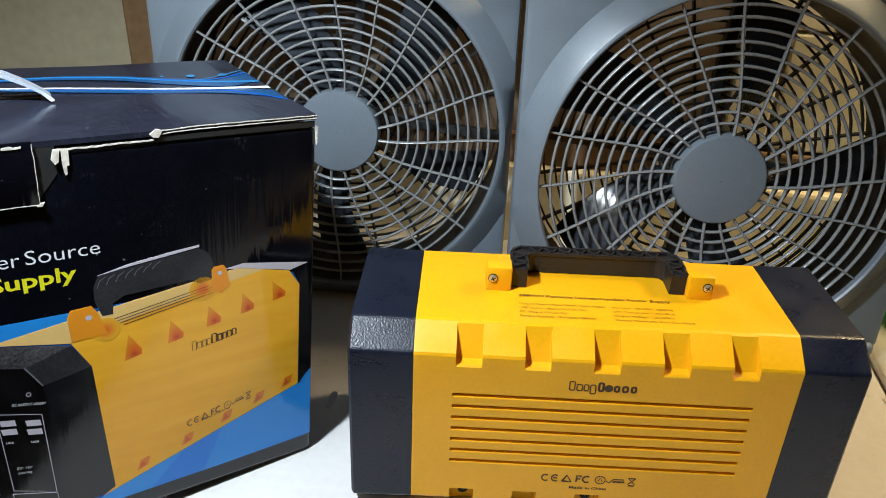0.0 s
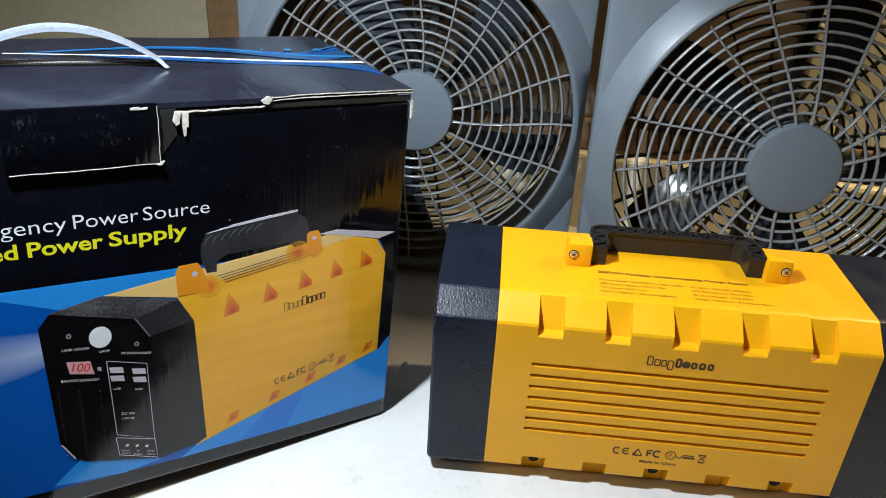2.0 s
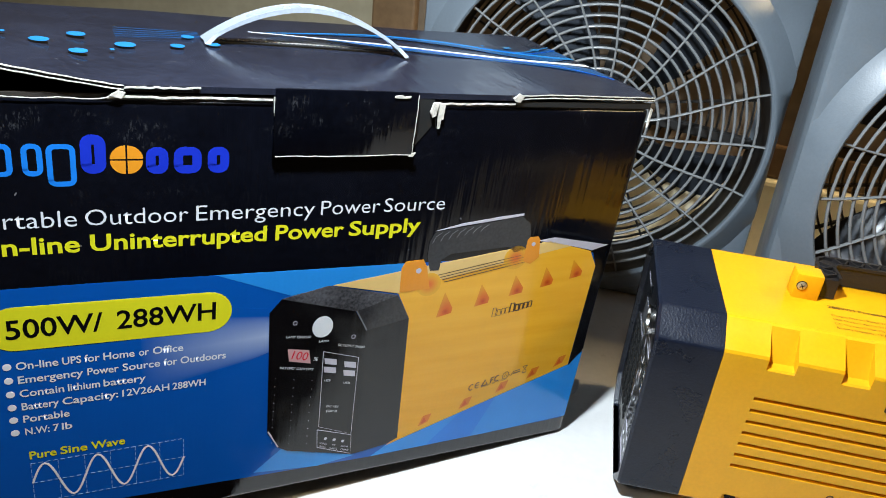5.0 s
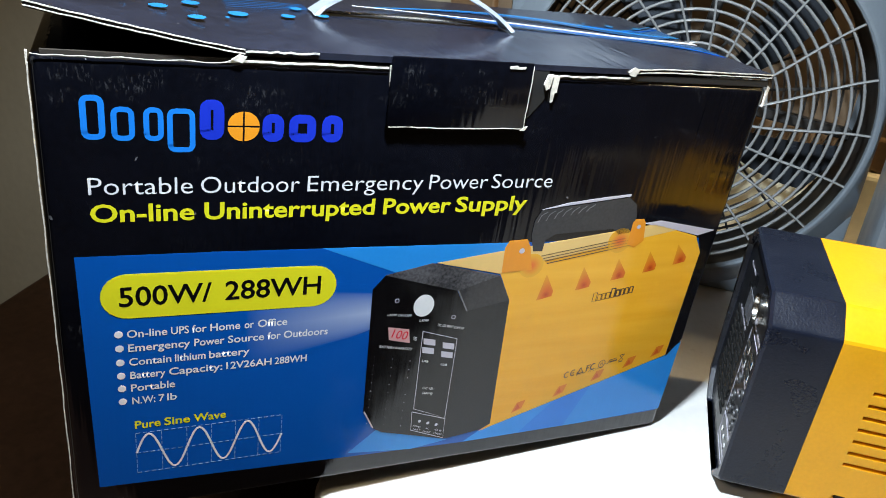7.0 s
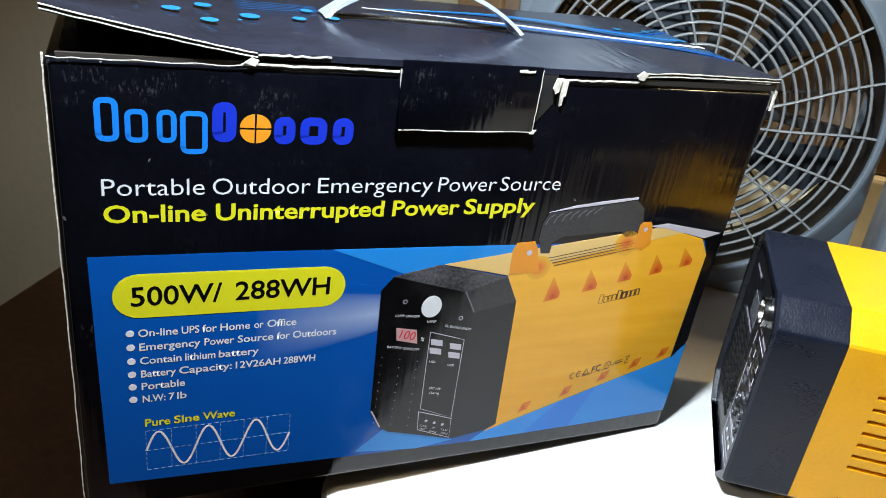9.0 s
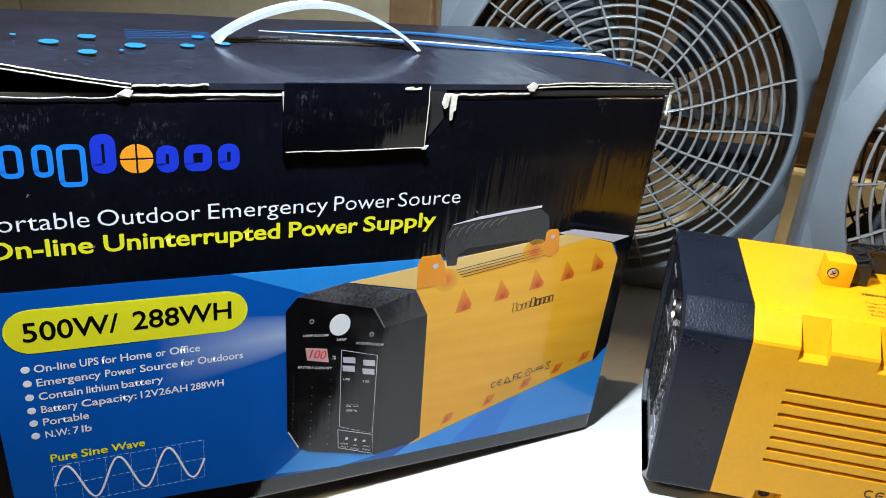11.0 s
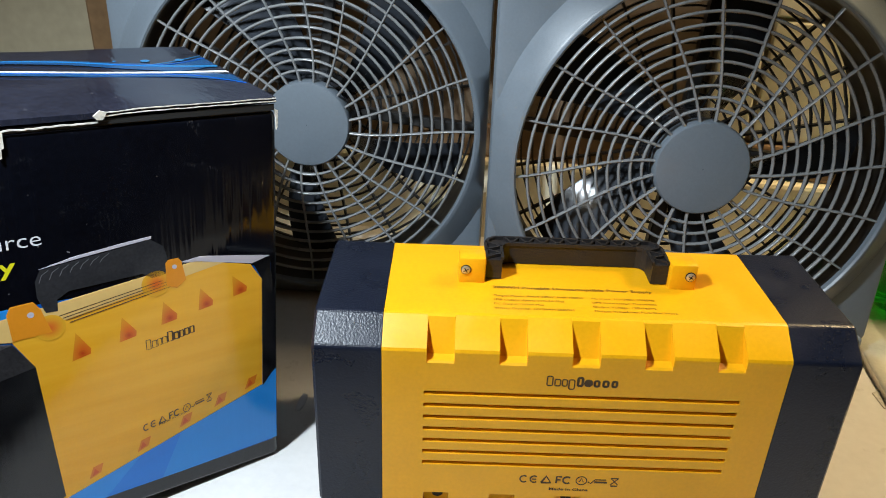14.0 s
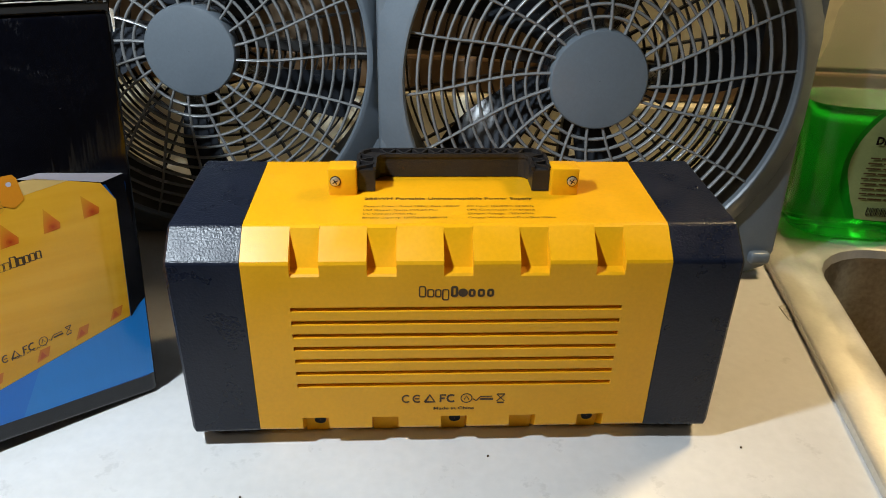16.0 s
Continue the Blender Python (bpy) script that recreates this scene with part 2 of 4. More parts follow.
def soft_print(name, centre, reach, inner, outer):
    """Printed blot that runs from the inner colour at a point of its own box out to the outer colour."""
    m = ink(name, outer)
    n, l = m.node_tree.nodes, m.node_tree.links
    tc, dist, rng, mix = n.new("ShaderNodeTexCoord"), n.new("ShaderNodeVectorMath"), n.new("ShaderNodeMapRange"), n.new("ShaderNodeMix")
    dist.operation = "DISTANCE"
    dist.inputs[1].default_value = centre
    flatten = n.new("ShaderNodeVectorMath")
    flatten.operation = "MULTIPLY"
    flatten.inputs[1].default_value = (1, 0, 1)
    l.new(tc.outputs["Generated"], flatten.inputs[0])
    l.new(flatten.outputs[0], dist.inputs[0])
    rng.interpolation_type = "SMOOTHSTEP"
    rng.inputs[1].default_value, rng.inputs[2].default_value, rng.inputs[3].default_value, rng.inputs[4].default_value = 0.0, reach, 1.0, 0.0
    l.new(dist.outputs["Value"], rng.inputs[0])
    mix.data_type = "RGBA"
    mix.inputs["B"].default_value = (*inner, 1)
    b = n["Principled BSDF"]
    l.new(rng.outputs[0], mix.inputs[0])
    l.new(b.inputs["Base Color"].links[0].from_socket, mix.inputs["A"])
    l.new(mix.outputs["Result"], b.inputs["Base Color"])
    return m


INK_NOTCH = soft_print("notch", (0.6, 0, 0.15), 0.95, (0.56, 0.085, 0.010), (0.76, 0.33, 0.02))
INK_CORE = soft_print("notch_core", (0.5, 0, 0.5), 0.5, (0.42, 0.045, 0.008), (0.60, 0.12, 0.010))
INK_SMEAR = soft_print("smear", (0.5, 0, 0.5), 0.5, (0.62, 0.13, 0.02), (0.79, 0.42, 0.03))


# ---- mesh helpers ----
def mesh_of(bm, name, mat, smooth=False):
    bmesh.ops.recalc_face_normals(bm, faces=bm.faces)
    me = bpy.data.meshes.new(name)
    bm.to_mesh(me)
    bm.free()
    me.materials.append(mat)
    if smooth:
        me.polygons.foreach_set("use_smooth", [True] * len(me.polygons))
        me.set_sharp_from_angle(angle=radians(35))
    return me


def part(name, bm, mat, parent=None, label="", smooth=False, m=None):
    ob = new(name, mesh_of(bm, name, mat, smooth) if isinstance(bm, bmesh.types.BMesh) else bm)
    if parent:
        ob.parent = parent
    if m is not None:
        ob.matrix_basis = m
    if label:
        ob["label"] = label
    return ob


def empty(name, m, label, category, group=""):
    ob = new(name)
    ob.empty_display_size = 0.02
    ob.matrix_basis = m
    return tagged(ob, label, category, group)


def box_bm(x0, x1, y0, y1, z0, z1, bevel=0.0, seg=2, bm=None):
    bm = bm or bmesh.new()
    r = bmesh.ops.create_cube(bm, size=1.0)
    for v in r["verts"]:
        v.co = ((x0 + x1) / 2 + v.co.x * (x1 - x0), (y0 + y1) / 2 + v.co.y * (y1 - y0), (z0 + z1) / 2 + v.co.z * (z1 - z0))
    if bevel:
        edges = {e for v in r["verts"] for e in v.link_edges}
        bmesh.ops.bevel(bm, geom=list(edges), offset=bevel, segments=seg, affect="EDGES", profile=0.5)
    return bm


def prism(bm, x0, x1, profile):
    """A closed profile of (y, z) drawn out from x0 to x1."""
    a = [bm.verts.new((x0, y, z)) for y, z in profile]
    b = [bm.verts.new((x1, y, z)) for y, z in profile]
    n = len(profile)
    for i in range(n):
        bm.faces.new((a[i], a[(i + 1) % n], b[(i + 1) % n], b[i]))
    bm.faces.new(a[::-1])
    bm.faces.new(b)


def rounded(points, radius, seg=3):
    out, n = [], len(points)
    for i in range(n):
        p, a, b = Vector(points[i]), Vector(points[i - 1]), Vector(points[(i + 1) % n])
        r = min(radius, (a - p).length * 0.45, (b - p).length * 0.45)
        s, e = p + (a - p).normalized() * r, p + (b - p).normalized() * r
        for k in range(seg + 1):
            t = k / seg
            out.append(tuple((1 - t) ** 2 * s + 2 * t * (1 - t) * p + t * t * e))
    return out


def lathe(profile, seg=96, bm=None):
    """(r, y) turned about the y axis."""
    bm = bm or bmesh.new()
    rows = []
    for r, y in profile:
        rows.append([bm.verts.new((r * math.cos(2 * math.pi * k / seg), y, r * math.sin(2 * math.pi * k / seg))) for k in range(seg)])
    for a, b in zip(rows, rows[1:]):
        for k in range(seg):
            bm.faces.new((a[k], a[(k + 1) % seg], b[(k + 1) % seg], b[k]))
    return bm


def disc(bm, x, z, r, y, thick=0.0004, seg=24, sx=1.0):
    c = [bm.verts.new((x + sx * r * math.cos(2 * math.pi * k / seg), y, z + r * math.sin(2 * math.pi * k / seg))) for k in range(seg)]
    d = [bm.verts.new((v.co.x, y + thick, v.co.z)) for v in c]
    bm.faces.new(c)
    bm.faces.new(d[::-1])
    for k in range(seg):
        bm.faces.new((c[k], d[k], d[(k + 1) % seg], c[(k + 1) % seg]))
    return bm


def flat(points, y, thick=0.0004, bm=None):
    """A thin plate in the x-z plane from points in millimetres."""
    bm = bm or bmesh.new()
    a = [bm.verts.new((u / 1000, y, v / 1000)) for u, v in points]
    b = [bm.verts.new((u / 1000, y + thick, v / 1000)) for u, v in points]
    n = len(points)
    bm.faces.new(a)
    bm.faces.new(b[::-1])
    for i in range(n):
        bm.faces.new((a[i], b[i], b[(i + 1) % n], a[(i + 1) % n]))
    return bm


def stroke(bm, points, width, y, thick=0.0003):
    """A ribbon in the x-z plane along points in millimetres."""
    pts = [Vector(p) for p in points]
    rows = []
    for i, p in enumerate(pts):
        d = (pts[min(i + 1, len(pts) - 1)] - pts[max(i - 1, 0)]).normalized()
        nrm = Vector((-d.y, d.x)) * width / 2
        rows.append([bm.verts.new((q.x / 1000, w, q.y / 1000)) for q, w in ((p + nrm, y), (p - nrm, y), (p - nrm, y + thick), (p + nrm, y + thick))])
    for p, q in zip(rows, rows[1:]):
        for i in range(4):
            bm.faces.new((p[i], q[i], q[(i + 1) % 4], p[(i + 1) % 4]))
    bm.faces.new(rows[0])
    bm.faces.new(rows[-1][::-1])
    return bm


def words(name, body, x0, x1, base, y, mat, parent, height=None, bold=0.0, shear=0.0, m=None):
    """Raised lettering in the x-z plane between x0 and x1 (mm), standing on base (mm); height is the capital's."""
    cu = bpy.data.curves.new(name, "FONT")
    cu.body, cu.size, cu.offset, cu.shear, cu.extrude, cu.resolution_u = body, 1.0, bold, shear, 0.0, 3
    tmp = bpy.data.objects.new(name, cu)
    me = bpy.data.meshes.new_from_object(tmp)
    bpy.data.objects.remove(tmp)
    xs = [v.co.x for v in me.vertices]
    k = (x1 - x0) / 1000 / (max(xs) - min(xs))
    kz = height / 1000 / 0.72 if height else k
    left = min(xs)
    for v in me.vertices:
        v.co = (x0 / 1000 + (v.co.x - left) * k, y, base / 1000 + v.co.y * kz)
    me.materials.clear()
    me.materials.append(mat)
    return part(name, me, mat, parent, m=m)


def bars(bm, x0, x1, base, height, y, n, rnd, gap=0.25):
    """A line of unreadable writing as n word-long bars."""
    cuts = [0.5 + rnd.random() for _ in range(n)]
    total, x = sum(cuts), x0
    for c in cuts:
        w = (x1 - x0) * c / total
        flat([(x, base), (x + w * (1 - gap / 2), base), (x + w * (1 - gap / 2), base + height), (x, base + height)], y, 0.0001, bm)
        x += w
    return bm


def approval_marks(name, parent, y, mat, place, weight=1.0):
    """A row of seven small approval symbols, each drawn from strokes and set by place(x, z) in millimetres."""
    turn = lambda cx, rx, rz, a0, da, n: [(cx + rx * math.cos(a0 + k * da), 32 + rz * math.sin(a0 + k * da)) for k in range(n)]
    symbols = (((turn(-25.2, 2.1, 2.3, 0.9, 0.45, 11), 0.8),),
               ((turn(-19.6, 2.1, 2.3, 0.9, 0.45, 11), 0.8), ([(-20.8, 32), (-18.4, 32)], 0.7)),
               (([(-15.6, 29.8), (-13.0, 34.4), (-10.4, 29.8), (-15.6, 29.8)], 1.2),),
               (([(-7.4, 29.7), (-7.4, 34.3), (-4.6, 34.3)], 1.0), ([(-7.4, 32.1), (-5.2, 32.1)], 0.9), (turn(-1.6, 2.2, 2.3, 0.9, 0.45, 11), 1.0)),
               ((turn(6.2, 2.9, 2.9, 0.0, math.pi / 10, 21), 0.5), ([(5.0, 31), (6.2, 33.6), (7.4, 31)], 0.5)),
               (([(9.8, 31.4), (11.4, 30.2), (13.6, 33.0), (19.6, 33.0)], 0.6), ([(13.4, 31.2), (20.2, 31.2)], 1.1)),
               (([(22.2, 34.2), (26.2, 29.8)], 0.5), ([(26.2, 34.2), (22.2, 29.8)], 0.5), ([(22.0, 34.4), (26.4, 34.4)], 0.6), ([(22.4, 28.8), (26.0, 28.8)], 0.8)))
    for strokes in symbols:
        bm = bmesh.new()
        for points, width in strokes:
            stroke(bm, [place(x, z) for x, z in points], width * weight, y, 0.0002)
        part(name, bm, mat, parent)


# ---- the room ----
WALL_TURN = pose(0.1, 0.735, 0, 0, 0, -7.8)


def structure(name, bm, mat, label, m=None, smooth=False):
    ob = part(name, bm, mat, m=m, smooth=smooth)
    return tagged(ob, label, "structure", kind="structure")


def outline_slab(points, z0, z1, edge):
    """A horizontal slab with a rounded upper edge."""
    bm = bmesh.new()
    n = len(points)
    c = Vector((sum(p[0] for p in points) / n, sum(p[1] for p in points) / n))
    rows = []
    for inset, z in ((0, z0), (0, z1 - edge), (edge * 0.3, z1 - edge * 0.3), (edge, z1)):
        ring = []
        for i, p in enumerate(points):
            a, b = Vector(points[i - 1]), Vector(points[(i + 1) % n])
            d = (b - a).normalized()
            q = Vector(p) + Vector((-d.y, d.x)) * inset
            ring.append(bm.verts.new((q.x, q.y, z)))
        rows.append(ring)
    for a, b in zip(rows, rows[1:]):
        for i in range(n):
            bm.faces.new((a[i], a[(i + 1) % n], b[(i + 1) % n], b[i]))
    bm.faces.new(rows[-1])
    bm.faces.new(rows[0][::-1])
    return bm


def arc(cx, cy, r, a0, a1, n=10):
    return [(cx + r * math.cos(radians(a0 + (a1 - a0) * k / n)), cy + r * math.sin(radians(a0 + (a1 - a0) * k / n))) for k in range(n + 1)]


counter_outline = [(0.290, 0.146), (0.365, 0.66), (0.365, 0.69), (-0.30, 0.78), (-0.30, 0.42)] + arc(-0.232, 0.288, 0.032, 120, 257, 12)
structure("counter", outline_slab(counter_outline, -0.035, 0.0, 0.008), COUNTER, "mottled white laminate kitchen counter with rounded edge", smooth=True)
structure("wall_back", box_bm(-1.8, 1.9, 0.0, 0.10, -0.95, 1.6), WALL_PAINT, "beige painted kitchen wall behind the fans", WALL_TURN)
structure("wall_panel_1", box_bm(-0.95, -0.408, -0.012, -0.002, -0.30, 0.75, 0.002), LIT_PANEL, "olive-brown panel on the kitchen wall in its lit tone", WALL_TURN)
structure("wall_panel_2", box_bm(-0.408, 0.145, -0.012, -0.002, -0.30, 0.75, 0.002), SHADED_PANEL, "brown wooden panel on the kitchen wall, darkened for shade behind the fans", WALL_TURN)
structure("trim", box_bm(-0.432, -0.384, -0.026, -0.0125, -0.30, 0.75, 0.003), TRIM_WOOD, "brown upright wooden trim board", WALL_TURN)
structure("trim_band", box_bm(-0.38, 0.9, -0.020, -0.0125, 0.081, 0.113, 0.003), TRIM_WOOD, "brown wooden band along the foot of the tiles", WALL_TURN)
structure("backsplash_ledge", box_bm(-0.38, 0.9, -0.030, -0.0125, -0.03, 0.0805, 0.004), TILE, "low cream ceramic upstand behind the counter", WALL_TURN)
structure("wall_left", box_bm(-1.9, -1.8, -2.0, 1.09, -0.95, 1.6), WALL_PAINT, "beige painted side wall")
structure("wall_right", box_bm(1.9, 2.0, -2.0, 1.09, -0.95, 1.6), WALL_PAINT, "beige painted side wall")
structure("wall_front", box_bm(-1.9, 2.0, -2.1, -2.0, -0.95, 1.6), WALL_PAINT, "beige painted wall across the kitchen")
structure("ceiling", box_bm(-1.9, 2.0, -2.1, 1.1, 1.6, 1.7), CEILING_PAINT, "white painted ceiling")
structure("floor", box_bm(-1.9, 2.0, -2.1, 1.1, -1.05, -0.95), FLOOR_WOOD, "brown wooden floor")
structure("base_cabinet", outline_slab([(0.285, 0.175), (0.30, 0.64), (-0.225, 0.66), (-0.225, 0.292)], -0.949, -0.036, 0.004), DARK_WOOD, "dark brown wooden base cabinet under the counter")
structure("sink_cabinet", box_bm(0.310, 0.80, 0.20, 0.58, -0.949, -0.172), DARK_WOOD, "dark brown wooden cabinet under the sink")
side_slab = structure("dark_side_panel", box_bm(-0.60, -0.315, 0.02, 0.70, -0.949, -0.045, 0.004), DARK_WOOD, "dark brown wooden cabinet beside the counter")

# cream tiles on the wall to the right
tile_wall = structure("tile_backing", box_bm(0.15, 0.9, -0.010, -0.002, 0.114, 0.75), GROUT, "brown grout behind the cream wall tiles", WALL_TURN)
tile_mesh = mesh_of(box_bm(-0.0525, 0.0525, -0.016, -0.010, -0.0525, 0.0525, 0.0018), "tile", TILE)
cut_tile = mesh_of(box_bm(-0.0190, 0.0190, -0.016, -0.010, -0.0525, 0.0525, 0.0018), "tile", TILE)
for k in range(5):
    part("tile", cut_tile, TILE, tile_wall, m=pose(0.1705, -0.0005, 0.1685 + k * 0.108))
    for i in range(6):
        part("tile", tile_mesh, TILE, tile_wall, m=pose(0.246 + i * 0.108, -0.0005, 0.1685 + k * 0.108))


# ---- sink ----
def rounded_rect(x0, x1, y0, y1, r, n=6):
    return arc(x1 - r, y1 - r, r, 0, 90, n) + arc(x0 + r, y1 - r, r, 90, 180, n) + arc(x0 + r, y0 + r, r, 180, 270, n) + arc(x1 - r, y0 + r, r, 270, 360, n)


def sink():
    base = empty("sink", pose(0.3405, 0.522, 0, 0, 0, -9.4), "worn stainless steel kitchen sink with raised rim", "sink")
    loops = [(0.0, 0.45, -0.37, 0.118, 0.02, -0.004), (0.0, 0.45, -0.37, 0.118, 0.02, 0.005), (0.002, 0.448, -0.368, 0.116, 0.02, 0.0065), (0.021, 0.43, -0.35, 0.100, 0.02, 0.0065),
             (0.0225, 0.428, -0.348, 0.098, 0.02, 0.0030), (0.036, 0.40, -0.32, 0.051, 0.052, 0.0030), (0.039, 0.396, -0.316, 0.048, 0.052, 0.0012), (0.041, 0.393, -0.313, 0.046, 0.052, -0.005)]
    deep = [(0.041, 0.393, -0.313, 0.046, 0.052, -0.005), (0.045, 0.389, -0.309, 0.042, 0.052, -0.07), (0.050, 0.385, -0.305, 0.036, 0.052, -0.15), (0.075, 0.37, -0.29, 0.0, 0.045, -0.17)]
    for name, levels, mat, label in (("rim", loops, STEEL, "raised steel rim"), ("bowl", deep, SHADED_BOWL, "steel bowl with shade in its colour")):
        bm = bmesh.new()
        rows = [[bm.verts.new((x, y, z)) for x, y in rounded_rect(a, b, c, d, r)] for a, b, c, d, r, z in levels]
        for p, q in zip(rows, rows[1:]):
            for i in range(len(p)):
                bm.faces.new((p[i], p[(i + 1) % len(p)], q[(i + 1) % len(p)], q[i]))
        if name == "bowl":
            bm.faces.new(rows[-1])
        part(name, bm, mat, base, label, True)
    bm = lathe([(0.045, 0), (0.04, 0.003), (0.02, 0.002), (0.001, 0.002)], 32)
    part("drain", bm, CHROME, base, "round metal drain", True, pose(0.22, -0.14, -0.169, 90))


sink()


# ---- power station ----
X0, Y0 = 0.088, 0.345


def power_station():
    top = empty("power_station", pose(X0, Y0, 0), "yellow and charcoal plastic portable power station with folded handle", "power station")
    D, H, C, CZ = 0.1085, 0.1265, 0.0155, 0.0125
    notches = [-0.073, -0.0365, 0.0, 0.0365, 0.073]
    gl, gr = -0.081, 0.081

    def profile(notch, grooved):
        pts = [(C, 0.0)]
        if notch:
            pts += [(C - 0.003, 0.0005), (0.0085, 0.0165), (0.0, 0.0200)]
        else:
            pts += [(0.0008, CZ - 0.0006), (0.0, CZ + 0.001)]
        if grooved:
            for k in range(7):
                z = 0.0415 + k * 0.00775
                pts += [(0.0, z - 0.0012), (0.0024, z - 0.0008), (0.0024, z + 0.0012), (0.0, z + 0.0014)]
        if notch:
            pts += [(0.0, 0.1066), (0.0010, 0.1076), (0.0052, 0.1088), (C - 0.002, H - 0.0008), (C, H)]
        else:
            pts += [(0.0, H - CZ - 0.001), (0.0007, H - CZ + 0.0006), (C - 0.0008, H - 0.0005), (C + 0.001, H)]
        return pts + [(D - C, H), (D, H - CZ), (D, CZ), (D - C, 0.0)]

    cuts = sorted([-0.1025, 0.1025, gl, gr] + [n + s * 0.007 for n in notches for s in (-1, 1)])
    bm = bmesh.new()
    for a, b in zip(cuts, cuts[1:]):
        mid = (a + b) / 2
        prism(bm, a, b, profile(any(abs(mid - n) < 0.007 for n in notches), gl < mid < gr))
    bmesh.ops.remove_doubles(bm, verts=bm.verts, dist=1e-6)
    part("body", bm, YELLOW, top, "yellow plastic body with slots and notches")
    octagon = [(C, 0.0), (0, CZ), (0, H - CZ), (C, H), (D - C, H), (D, H - CZ), (D, CZ), (D - C, 0)]

    def grown(g):
        return rounded([(y + (g if y > D / 2 else -g), z + (g if z > H / 2 else (-g if z > 0.001 else 0.0))) for y, z in octagon], 0.0016)

    for s in (-1, 1):
        bm = bmesh.new()
        loops = [(s * 0.1027, grown(0.0002)), (s * 0.1360, grown(0.0006)), (s * 0.1375, grown(-0.0006))]
        if s < 0:
            loops += [(s * 0.1375, grown(-0.004)), (s * 0.1345, grown(-0.0045))]
        rows = [[bm.verts.new((x, y, max(z, 0.0))) for y, z in p] for x, p in loops]
        for p, q in zip(rows, rows[1:]):
            for i in range(len(p)):
                bm.faces.new((p[i], p[(i + 1) % len(p)], q[(i + 1) % len(p)], q[i]))
        bm.faces.new(rows[0])
        bm.faces.new(rows[-1])
        part("end_cap", bm, CHARCOAL, top, "charcoal textured plastic end cap")
    # control panel in the left end, drawn facing -y and turned to face -x
    pm = pose(-0.1347, 0.05425, 0, 0, 0, -90)
    panel = part("control_panel", flat([(-48, 16), (-40, 6), (40, 6), (48, 16), (48, 110), (40, 120), (-40, 120), (-48, 110)], 0.0, 0.0008), PANEL, top, "black control panel with ports and display", m=pm)
    part("lamp_lens", lathe([(0.0085, -0.0002), (0.0085, -0.003), (0.0065, -0.003), (0.006, -0.001), (0.001, -0.001)], 28), CHROME, panel, "round lamp with bright ring", True, pose(0.018, 0, 0.103))
    part("display", flat([(-18, 82), (2, 82), (2, 97), (-18, 97)], -0.0008), INK_MID, panel, "grey display window")
    frame_bm = bmesh.new()
    stroke(frame_bm, [(12, 30), (12, 88), (44, 88), (44, 30), (12, 30)], 0.35, -0.0003)
    stroke(frame_bm, [(12, 10), (12, 28), (44, 28), (44, 10), (12, 10)], 0.35, -0.0003)
    part("printed_frame", frame_bm, INK_LILAC, panel)
    for x in (16, 31):
        for z in (68, 77):
            port = part("usb_port", box_bm(x / 1000, (x + 9) / 1000, -0.0012, 0.0, z / 1000, (z + 6) / 1000, 0.0004), CHROME, panel)
            part("port_tongue", box_bm((x + 1) / 1000, (x + 8) / 1000, -0.0016, -0.0012, (z + 2) / 1000, (z + 4) / 1000), HOLE, port)
    for x, z in ((20, 58), (36, 58), (20, 46), (36, 46), (20, 36), (36, 36)):
        part("socket", lathe([(0.0035, 0), (0.0035, -0.0012), (0.0022, -0.0012), (0.0020, 0.0), (0.0004, 0.0)], 20), PORT, panel, smooth=True, m=pose(x / 1000, 0, z / 1000))
    for k in range(3):
        part("indicator", disc(bmesh.new(), 0.02 + k * 0.008, 0.021, 0.0014, -0.0008), INK_WHITE, panel)
    for i in range(3):
        for k in range(11):
            part("vent_slot", box_bm((-38 + i * 15) / 1000, (-27 + i * 15) / 1000, -0.0006, 0.0, (18 + k * 5.4) / 1000, (20.4 + k * 5.4) / 1000), HOLE, panel)
    rnd = random.Random(4)
    for x0, x1, z, n in ((-36, -18, 104, 2), (-32, 0, 76, 2), (10, 26, 91.5, 1), (28, 46, 91.5, 2), (16, 25, 63.5, 1), (31, 40, 63.5, 1), (24, 34, 52, 1), (14, 43, 14, 3)):
        for k in range(n):
            w = (x1 - x0) / n
            part("panel_lettering", bars(bmesh.new(), x0 + k * w, x0 + k * w + w, z, 1.8, -0.0003, 1, rnd), INK_LILAC, panel)
    # lower screw holes
    for n in (notches[0], notches[2], notches[4]):
        part("screw_hole", lathe([(0.0030, 0.0015), (0.0030, -0.0004), (0.0002, -0.0004)], 20), HOLE, top, m=pose(n + 0.001, 0.0092, 0.0106, 14))
    # hinge blocks, screws and folded handle
    for s in (-1, 1):
        x = s * 0.0573
        blk = part("hinge_block", box_bm(x - 0.0073, x + 0.0073, 0.0480, 0.0600, H - 0.001, H + 0.0148, 0.0014), YELLOW, top, smooth=True)
        sx = x - 0.0035 if s < 0 else x + 0.0035
        part("screw_recess", lathe([(0.0028, 0.0003), (0.0028, -0.0003), (0.0002, -0.0003)], 24), HOLE, blk, m=pose(sx, 0.0479, H + 0.0080))
        sc = part("screw", lathe([(0.0024, 0.0), (0.0024, -0.0006), (0.0018, -0.0010), (0.0004, -0.0010)], 20), SCREW, blk, "small cross-head screw", True, pose(sx, 0.0479, H + 0.0080))
        cross = bmesh.new()
        box_bm(-0.0015, 0.0015, -0.00115, -0.0009, -0.00024, 0.00024, bm=cross)
        box_bm(-0.00024, 0.00024, -0.00115, -0.0009, -0.0015, 0.0015, bm=cross)
        part("screw_slot", cross, HOLE, sc, m=pose(0, 0, 0, 0, 30 * s))
    bm = bmesh.new()
